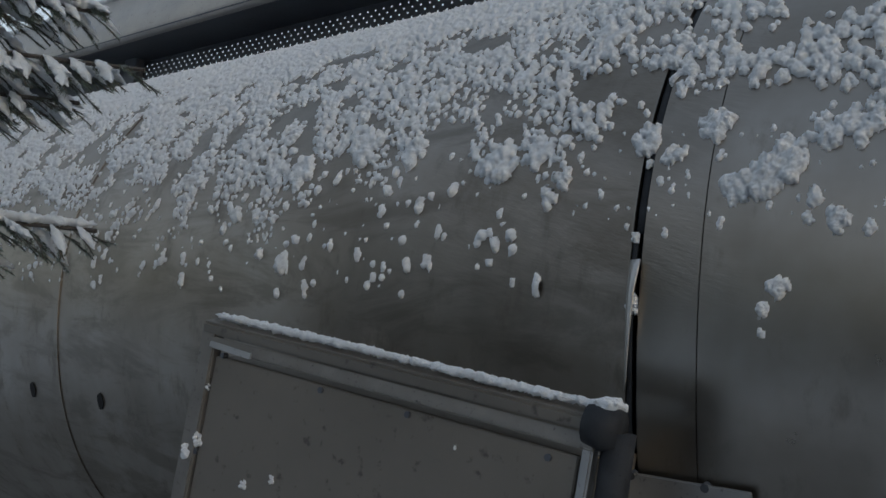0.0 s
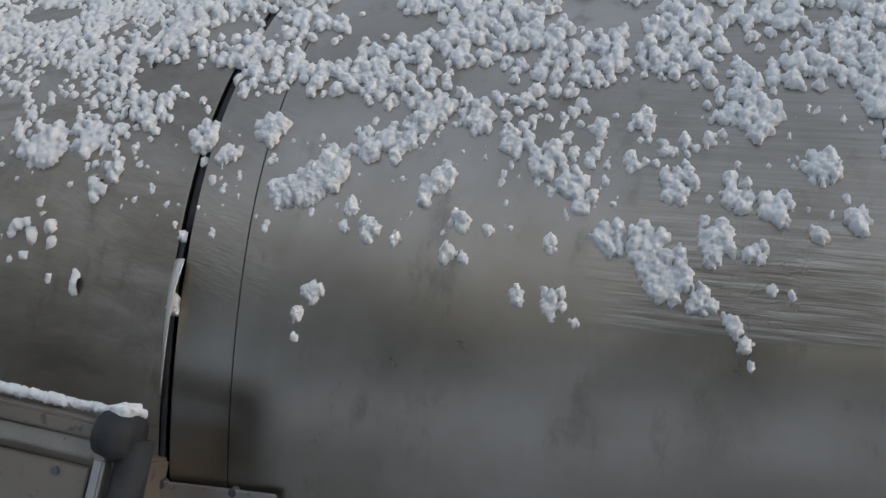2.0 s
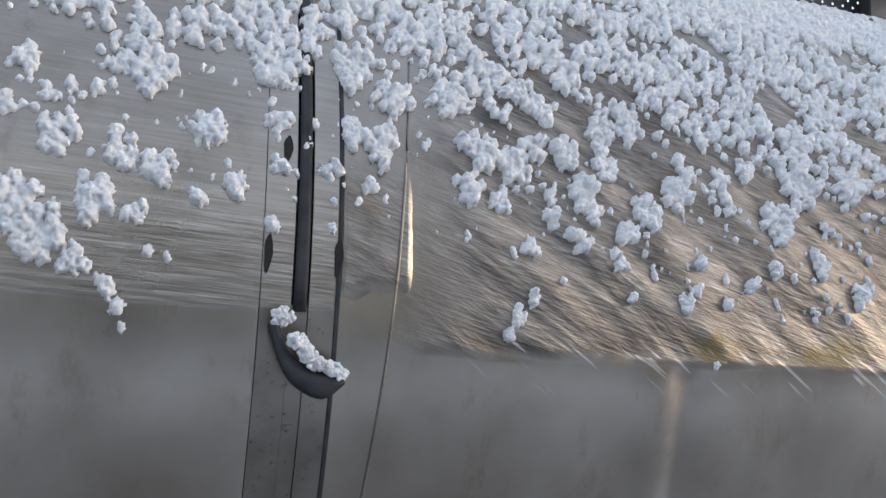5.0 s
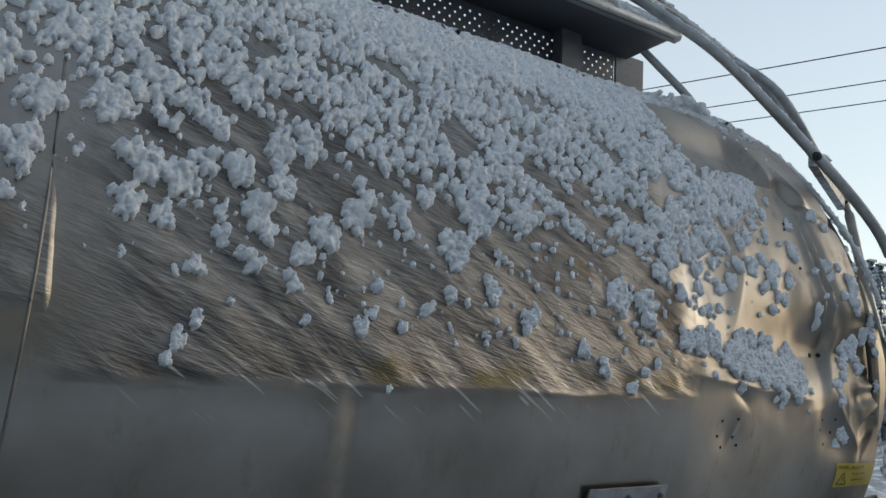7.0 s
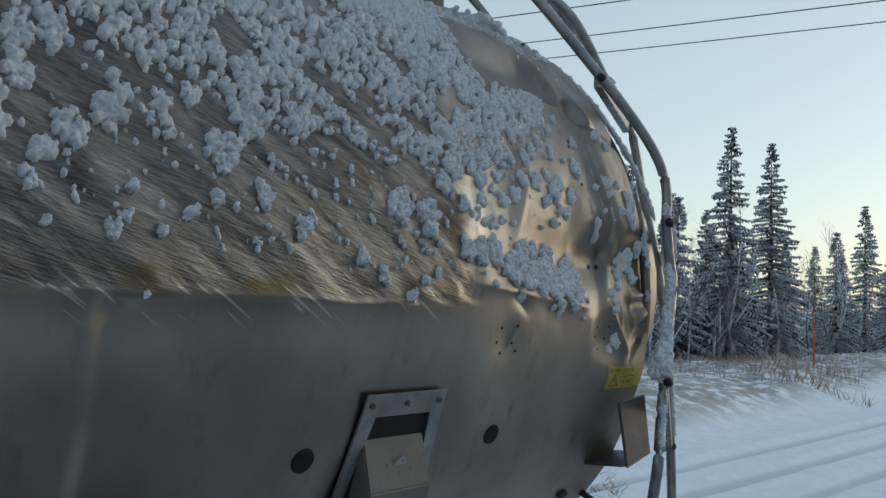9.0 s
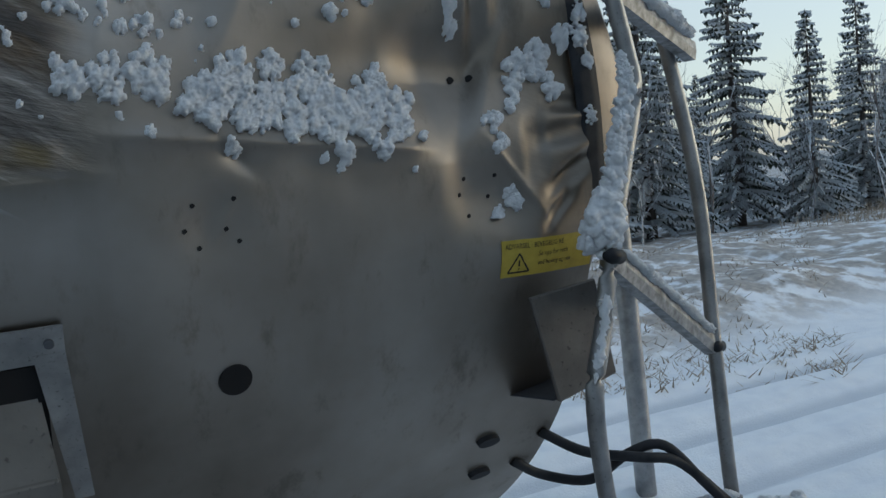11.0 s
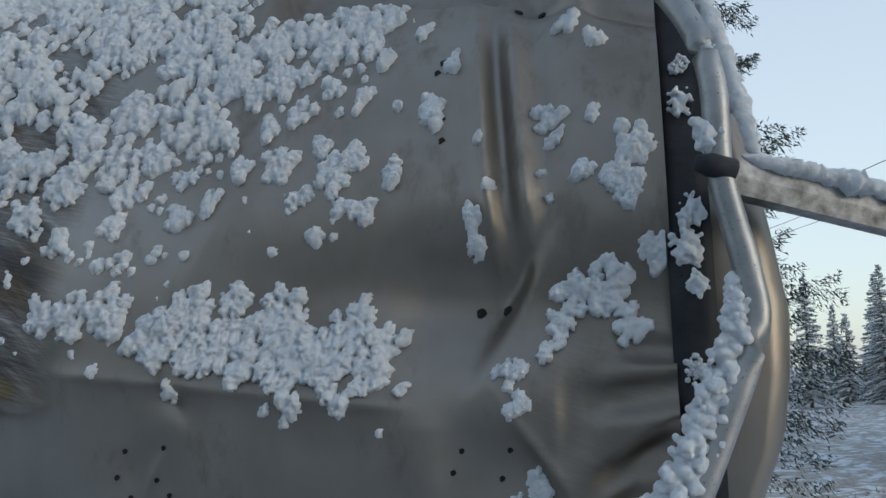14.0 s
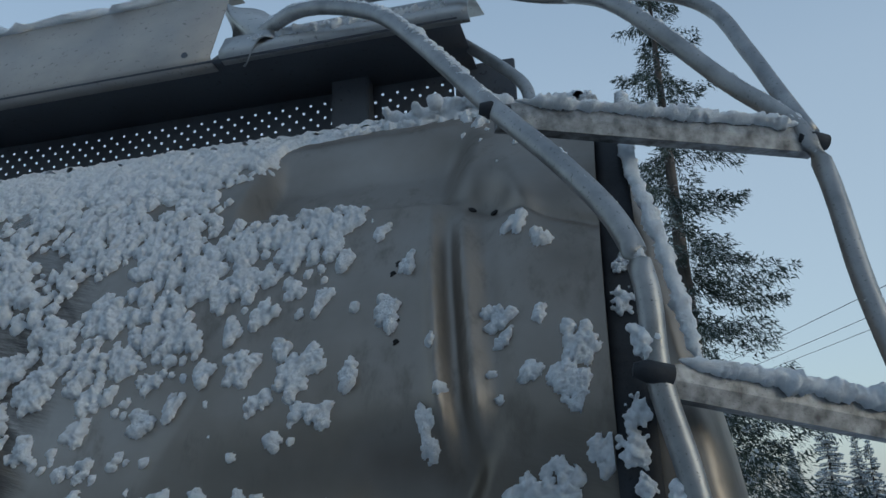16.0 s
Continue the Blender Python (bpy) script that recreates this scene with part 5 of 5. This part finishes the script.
snow_ridge([(-6.5, 0.74, 3.46), (-2.0, 0.74, 3.46), (2.33, 0.74, 3.46)], 0.03, 31, 0.1, step=0.03, parent_label="snow lying on the walkway fascia", squash=0.6)
snow_ridge([(2.66, 0.6, 3.30), (2.9, 0.6, 3.27), (3.0, 0.6, 3.24), (3.25, 0.56, 3.14), (3.50, 0.58, 3.11)], 0.012, 32, 1.2)
snow_ridge([(3.43 + float(np.interp(p, (3, 12, 26, 36), (0.07, 0.045, 0.005, -0.03))), TY - (TA - 0.02) * math.cos(math.radians(p)), TZ + (TB - 0.02) * math.sin(math.radians(p))) for p in range(14, 80, 3)], 0.013, 33, 0.15, parent_label="snow on the rim of the dished end")
snow_heap((2.98, 0.60, 2.87), (0.20, 0.10, 0.03), 35, "snow heap on top of the tank end", 120, 0.6)

# ---- trees ----
NEEDLE = material("spruce_needles", (0.03, 0.045, 0.03), 0.7)
nn = Nodes(NEEDLE)
tint = nn.ramp(nn.noise(1.7, 3), [(0.3, (0.018, 0.030, 0.022)), (0.7, (0.045, 0.062, 0.042))])
frost = nn.step(nn.math("ADD", nn.up(), nn.math("MULTIPLY", nn.noise(2.6, 3), 1.3)), 0.55, 1.1)
nn.set(nn.mix(nn.math("MULTIPLY", frost, 0.62), tint, (0.74, 0.79, 0.86)))
BARK = material("bark", (0.06, 0.05, 0.045), 0.9)
nb = Nodes(BARK)
nb.set(nb.ramp(nb.noise(9, 4, nb.scaled(1, 1, 0.2)), [(0.3, (0.035, 0.03, 0.028)), (0.7, (0.12, 0.105, 0.095))]), None, None, nb.bump(nb.noise(30, 3, nb.scaled(1, 1, 0.2)), 0.6, 0.02))
FROSTWOOD = material("frosted_twigs", (0.3, 0.3, 0.3), 0.9)
fw = Nodes(FROSTWOOD)
fw.set(fw.mix(fw.step(fw.math("ADD", fw.up(), fw.noise(6, 2)), 0.25, 0.9), (0.11, 0.10, 0.10), (0.66, 0.70, 0.76)))


def mesh_from(name, V, F, mat):
    me = bpy.data.meshes.new(name)
    me.from_pydata(V, [], F)
    me.materials.append(mat)
    return me


def spruce_crown(height, radius, seed, low=0.06, fine=1.0):
    """Whorls of drooping boughs, each of many small sprays."""
    g = np.random.default_rng(seed)
    V, F = [], []
    z = height * low
    while z < height * 0.99:
        u = z / height
        n = int(5 + 4 * (1 - u))
        for k in range(n):
            a = g.uniform(0, 2 * math.pi)
            ln = radius * (1 - u) ** 0.95 * g.uniform(0.55, 1.15) + 0.06
            if u > 0.3 and g.uniform() < 0.08:
                continue
            ca, sa = math.cos(a), math.sin(a)
            droop = g.uniform(0.25, 0.6) * (1.15 - u)
            m = max(2, int(ln * fine * 1.3 / 0.17))
            for j in range(1, m + 1):
                q = j / m
                px, py = ca * ln * q, sa * ln * q
                pz = z - droop * ln * q * q + 0.12 * ln * (q ** 4)
                w = (0.07 + 0.16 * ln * (1.1 - q) * 0.6) * (0.6 + 0.4 / fine)
                for side in np.repeat((-1, 1), int(fine)):
                    w2 = w * (g.uniform(0.4, 1.2) if fine > 1 else 1.0)
                    tx, ty = -sa * side, ca * side
                    e = g.uniform(0.7, 1.3, 3)
                    i = len(V)
                    V.append((px - ca * 0.10 / fine, py - sa * 0.10 / fine, pz + 0.02 / fine))
                    V.append((px + ca * 0.12 * e[0] / fine, py + sa * 0.12 * e[0] / fine, pz - 0.03 / fine))
                    V.append((px + tx * w2 * e[1] + ca * 0.09, py + ty * w2 * e[1] + sa * 0.09, pz - 0.10 * e[2] - w2 * 0.25))
                    F.append((i, i + 1, i + 2))
                i = len(V)
                V += [(px - ca * 0.09, py - sa * 0.09, pz), (px + ca * 0.10, py + sa * 0.10, pz - 0.02), (px + g.uniform(-0.04, 0.04), py + g.uniform(-0.04, 0.04), pz - g.uniform(0.10, 0.26) * (0.5 + 0.5 / fine))]
                F.append((i, i + 1, i + 2))
        z += g.uniform(0.16, 0.30) * (0.55 + 0.45 * (1 - u))
    return mesh_from("crown", V, F, NEEDLE)


DARKNEEDLE = material("dark_spruce_needles", (0.03, 0.045, 0.03), 0.7)
dn = Nodes(DARKNEEDLE)
dn_frost = dn.step(dn.math("ADD", dn.up(), dn.math("MULTIPLY", dn.noise(5.0, 3), 1.1)), 1.0, 1.5)
dn.set(dn.mix(dn.math("MULTIPLY", dn_frost, 0.6), dn.ramp(dn.noise(3.0, 3), [(0.3, (0.016, 0.030, 0.026)), (0.7, (0.040, 0.062, 0.050))]), (0.66, 0.72, 0.80)))


def shaggy_crown(height, radius, seed):
    """Boughs that sag and lift at the tip, hung with ragged tufts of short needles."""
    g = np.random.default_rng(seed)
    V, F = [], []
    z = height * 0.08
    while z < height * 0.985:
        u = z / height
        for _ in range(2 if u > 0.5 else 3):
            a = g.uniform(0, 2 * math.pi)
            ln = (radius * (1 - u) ** 0.8 + 0.12) * g.uniform(0.45, 1.2)
            ca, sa = math.cos(a), math.sin(a)
            droop, lift = g.uniform(0.25, 0.65), g.uniform(0.1, 0.4)
            for q in np.arange(0.12, 1.0, 0.05 / ln):
                px, py, pz = ca * ln * q, sa * ln * q, z - droop * ln * q + lift * ln * q ** 3
                w = 0.05 + 0.20 * ln * q * (1.08 - q)
                for _ in range(15):
                    side, fall = g.normal() * w, -abs(g.normal()) * (0.05 + 0.10 * ln * (1 - 0.5 * q))
                    bx, by, bz = px - sa * side * 0.6, py + ca * side * 0.6, pz + fall * 0.7 + g.normal() * 0.02
                    d = np.array([ca * 0.5 - sa * side / w * 0.5, sa * 0.5 + ca * side / w * 0.5, -0.35 + g.normal() * 0.4])
                    d = d / np.linalg.norm(d) * g.uniform(0.05, 0.10)
                    e = g.normal(size=3) * 0.006
                    i = len(V)
                    V += [(bx - e[0], by - e[1], bz - e[2]), (bx + e[0], by + e[1], bz + e[2] + 0.006), (bx + d[0], by + d[1], bz + d[2])]
                    F.append((i, i + 1, i + 2))
        z += g.uniform(0.05, 0.13)
    return mesh_from("crown", V, F, DARKNEEDLE)


def make_spruce(height, radius, seed, fine=1.0):
    t = thing("spruce_tree", "tall narrow spruce dusted with snow", "tree", "spruces at the wood's edge")
    part("trunk", tube_bm([(0, 0, -0.3), (0.02, 0, height * 0.5), (0, 0.01, height * 0.985)], [height * 0.016, height * 0.009, 0.01], 8), BARK, t, "", True)
    ob = new("crown", spruce_crown(height, radius, seed) if fine == 1.0 else shaggy_crown(height, radius, seed))
    ob.parent = t
    return t


def bare_tree(height, seed, spread=0.5):
    g = np.random.default_rng(seed)
    bm = bmesh.new()

    def grow(p, d, ln, r, depth):
        q = p + d * ln
        mid = p + d * ln * 0.5 + Vector(g.normal(size=3)) * ln * 0.04
        tube_fast(bm, (p, mid, q), (r, r * 0.85, r * 0.65))
        if depth == 0:
            return
        for _ in range(3 if depth > 1 else 4):
            v = (d + Vector(g.normal(size=3)) * spread + Vector((0, 0, 0.15))).normalized()
            s = g.uniform(0.35, 1.0)
            grow(p + (q - p) * s, v, ln * g.uniform(0.45, 0.75), max(0.006, r * 0.55), depth - 1)

    def tube_fast(bm, pts, rad):
        rings = []
        for p, r in zip(pts, rad):
            rings.append([bm.verts.new(p + Vector((r * math.cos(a), r * math.sin(a), 0))) for a in (0, 2.09, 4.19)])
        for a, b in zip(rings, rings[1:]):
            for i in range(3):
                bm.faces.new((a[i], a[(i + 1) % 3], b[(i + 1) % 3], b[i]))

    grow(Vector((0, 0, -0.2)), Vector((g.normal() * 0.06, g.normal() * 0.06, 1)).normalized(), height * 0.55, height * 0.009, 4)
    t = thing("birch_tree", "slender bare birch coated with frost", "tree", "bare trees at the wood's edge")
    part("trunk_and_crown", bm, FROSTWOOD, t)
    return t


spruces = [make_spruce(10.0, 1.95, 3), make_spruce(9.0, 1.75, 5), make_spruce(11.0, 2.3, 8), make_spruce(7.0, 1.5, 13), make_spruce(10.0, 1.9, 21, 4.0)]
birches = [bare_tree(6.0, 4), bare_tree(5.0, 9), bare_tree(4.2, 12, 0.6)]
used = set()


def plant(kind, x, y, h, base_h, turn=0.0):
    src = kind
    k = h / base_h
    m = Matrix.Translation((x, y, float(ground_height(np.array([x]), np.array([y]))[0]) - 0.05)) @ Matrix.Rotation(turn, 4, "Z")
    if src in used:
        ob = copy_thing(src, m)
    else:
        ob = src
        used.add(src)
        ob.matrix_basis = m
    ob.scale = (k, k, k)
    return ob


def from_eye(eye, az, dist):
    return eye[0] + dist * math.sin(radians(az)), eye[1] + dist * math.cos(radians(az))


BASE = [10.0, 9.0, 11.0, 7.0, 10.0]
E1, E2 = (1.13, -1.51), (3.3, -1.15)
HERO = [(E1, 56.6, 28, 7.4, 1), (E1, 59.7, 30, 8.3, 0), (E1, 62.2, 33, 7.2, 3), (E1, 66.0, 33, 9.9, 0), (E1, 68.5, 35, 9.6, 2), (E1, 71.2, 46, 6.0, 1), (E1, 72.4, 44, 6.6, 3), (E1, 74.0, 46, 8.2, 1), (E1, 75.8, 40, 7.0, 0), (E1, 54.0, 26, 6.4, 3),
        (E2, 3.4, 10.5, 9.5, 4), (E2, 26, 20, 11.5, 2), (E2, 29, 18, 10.0, 0), (E2, 23.4, 24, 9.5, 1), (E2, 32, 19, 11.0, 2), (E2, 36, 21, 9.5, 0), (E2, 21.6, 27, 7.6, 3), (E2, 27.6, 23, 12.0, 0), (E2, 41, 22, 9.5, 2), (E2, 47, 24, 8.5, 1)]
for eye, az, dist, h, k in HERO:
    x, y = from_eye(eye, az, dist)
    plant(spruces[k], x, y, h * (0.9 if eye is E1 else 1.0), BASE[k], az)
grow_rng = np.random.default_rng(19)
for _ in range(46):
    az = grow_rng.uniform(5, 79)
    dist = grow_rng.uniform(44, 60) if az < 22 or az > 69 else grow_rng.uniform(30, 44)
    x, y = from_eye(E2 if az < 40 else E1, az, dist)
    k = int(grow_rng.integers(0, 4))
    plant(spruces[k], x, y, grow_rng.uniform(4.2, 6.6) * (1.0 if dist < 44 else 1.15), BASE[k], grow_rng.uniform(0, 6))
for _ in range(60):
    # wood on the other side of the yard, behind the walk
    x, y = grow_rng.uniform(-26, 34), -grow_rng.uniform(10, 20)
    k = int(grow_rng.integers(0, 4))
    plant(spruces[k], x, y, grow_rng.uniform(7, 11), BASE[k], grow_rng.uniform(0, 6))
for _ in range(90):
    az = grow_rng.uniform(20, 75)
    dist = grow_rng.uniform(13, 22) if az < 45 else grow_rng.uniform(22, 31)
    if az > 69:
        dist += 12
    if az < 42 and grow_rng.uniform() < 0.6:
        continue
    x, y = from_eye(E2 if az < 40 else E1, az, dist)
    k = int(grow_rng.integers(0, 3))
    plant(birches[k], x, y, grow_rng.uniform(2.6, 5.2), (6.0, 5.0, 4.2)[k], grow_rng.uniform(0, 6))


# ---- bank: dead grass, marker, wires ----
GRASS = material("dead_grass", (0.42, 0.33, 0.2), 0.9)
gn = Nodes(GRASS)
gn.set(gn.ramp(gn.noise(4, 3), [(0.3, (0.20, 0.16, 0.115)), (0.7, (0.46, 0.40, 0.33))]))


def grass_patch(count, az0, az1, d0, d1, eye, hmax, seed):
    g = np.random.default_rng(seed)
    az = np.radians(g.uniform(az0, az1, count))
    d = g.uniform(d0, d1, count)
    x, y = eye[0] + d * np.sin(az), eye[1] + d * np.cos(az)
    z = ground_height(x, y)
    keep = fbm(x * 0.7, y * 0.7, seed) > 0.5 + 0.12 * g.uniform(-1, 1, count)
    V, F = [], []
    for a, b, c in zip(x[keep], y[keep], z[keep]):
        h, lean, t = g.uniform(0.3, 1) * hmax, g.normal(size=2) * 0.12, g.uniform(0, 6.28)
        w = 0.011
        i = len(V)
        V += [(a - w * math.cos(t), b - w * math.sin(t), c - 0.03), (a + w * math.cos(t), b + w * math.sin(t), c - 0.03), (a + lean[0], b + lean[1], c + h)]
        F.append((i, i + 1, i + 2))
    ob = new("dead_grass", mesh_from("dead_grass", V, F, GRASS))
    return tagged(ob, "dry straw-coloured grass poking through the snow", "grass", kind="stuff")


grass_patch(5200, 52, 74, 18, 29, E1, 0.36, 2)
grass_patch(11000, 8, 50, 5.6, 15, E2, 0.10, 5)
mx, my = from_eye(E1, 71.0, 24.5)
mz = float(ground_height(np.array([mx]), np.array([my]))[0])
marker = part("marker_pole", tube_bm([(mx, my, mz - 0.2), (mx - 0.05, my, mz + 0.7), (mx - 0.12, my, mz + 1.5)], [0.03, 0.028, 0.02], 8), metal_material("red_plastic", (0.5, 0.06, 0.03), (0.6, 0.10, 0.05), 0.5, 0.0), None, "", True)
tagged(marker, "red snow marker pole on the bank", "marker")
WIRE = material("wire", (0.05, 0.05, 0.055), 0.6, 0.5)
for wx, wy in ((17.6, 9.4), (19.6, 10.5), (21.1, 11.1)):
    pts = [(wx - 0.25 * u, wy + 0.97 * u, 9.0 + 0.0002 * u * u) for u in range(-40, 121, 8)]
    w = part("power_line", tube_bm(pts, 0.014, 6), WIRE)
    tagged(w, "thin dark overhead power line", "wire", "power lines")


# ---- near spruce whose boughs reach into view ----
near_tree = thing("near_spruce", "young spruce with snow-laden boughs beside the tank", "tree", at=(-3.6, -1.75, 0))
part("trunk", tube_bm([(-3.6, -1.75, -0.1), (-3.6, -1.75, 2.0), (-3.58, -1.74, 4.6)], [0.09, 0.06, 0.01], 12), BARK, near_tree, "", True)
GREEN = material("near_needles", (0.035, 0.05, 0.03), 0.55)
gg = Nodes(GREEN)
gg.set(gg.mix(gg.math("MULTIPLY", gg.step(gg.noise(26, 3), 0.52, 0.68), 0.6), gg.ramp(gg.noise(7, 3), [(0.3, (0.05, 0.075, 0.06)), (0.7, (0.12, 0.15, 0.11))]), (0.62, 0.68, 0.72)))


def bough(root, tip, seed, sag=0.10, spread=0.27):
    """A bough: a spine, side twigs, and needles set round each twig; its snow lies on the upper side."""
    g = np.random.default_rng(seed)
    root, tip = Vector(root), Vector(tip)
    V, F, wood, snow_lines = [], [], bmesh.new(), []
    ax = (tip - root)
    side = ax.cross(Vector((0, 0, 1))).normalized()

    def spine(u):
        return root + ax * u + Vector((0, 0, -sag * 4 * u * (1 - u) * 0.4))

    lines = [[spine(u) for u in np.linspace(0.0, 1, 40)]]
    for k in range(11):
        u = 0.66 + 0.31 * k / 10
        for sgn in (-1, 1):
            ln = spread * (1.05 - u) * 2.6 * g.uniform(0.6, 1.15) + 0.04
            hang = g.uniform(0.0, 0.5)
            d = (ax.normalized() * 0.8 + side * sgn * g.uniform(0.35, 0.8) + Vector((0, 0, -hang))).normalized()
            b = spine(u)
            lines.append([b + d * ln * q + Vector((0, 0, -0.25 * ln * q * q)) for q in np.linspace(0, 1, 7)])
            if ln > 0.10:
                for m in (0.3, 0.5, 0.72):
                    d2 = (d + (ax.normalized() if g.uniform() < 0.5 else side * sgn) * 0.6 + Vector((0, 0, -g.uniform(0.1, 0.9)))).normalized()
                    c = b + d * ln * m - Vector((0, 0, 0.25 * ln * m * m))
                    lines.append([c + d2 * ln * 0.42 * q for q in np.linspace(0, 1, 4)])
    for line in lines:
        tube_bm(line, [0.0017 if line is not lines[0] else 0.006] * len(line), 5, wood)
        for a, b in zip(line, line[1:]):
            if line is lines[0] and (a - tip).length > 0.6:
                continue
            d = (b - a).normalized()
            n = max(3, int((b - a).length / 0.0013))
            for j in range(n):
                p = a + (b - a) * (j / n)
                r = Vector(g.normal(size=3))
                r = (r - d * r.dot(d)).normalized()
                e = p + (r * 0.8 + d * 0.65).normalized() * g.uniform(0.012, 0.019)
                w = d.cross(r) * 0.0011
                i = len(V)
                V += [p - w, p + w, e]
                F.append((i, i + 1, i + 2))
    ob = part("bough", wood, BARK, near_tree)
    nd = new("needles", mesh_from("needles", [v[:] for v in V], F, GREEN))
    nd.parent = ob
    for line in lines:
        if (line[-1] - line[0]).length > 0.06 and abs(line[-1].z - line[0].z) < 0.8 * (line[-1] - line[0]).length and g.uniform() < 0.6:
            snow_ridge([p + Vector((0, 0, 0.004)) for p in line[(len(line) * 4 // 5 if line is lines[0] else len(line) // 5):]], 0.016, int(g.integers(0, 900)), 0.75, 0.005, "snow lying along a spruce bough", squash=0.7)
    return ob


bough((-3.6, -1.75, 2.80), (-1.99, -0.46, 2.53), 1)
bough((-3.6, -1.75, 2.62), (-1.86, -0.42, 2.375), 2)
bough((-3.6, -1.75, 2.50), (-2.06, -0.47, 2.30), 3)
bough((-3.6, -1.75, 2.15), (-2.02, -0.40, 1.98), 4)
bough((-3.6, -1.75, 3.0), (-1.96, -0.56, 2.60), 5)
bough((-3.6, -1.75, 2.85), (-2.02, -0.62, 2.52), 6)
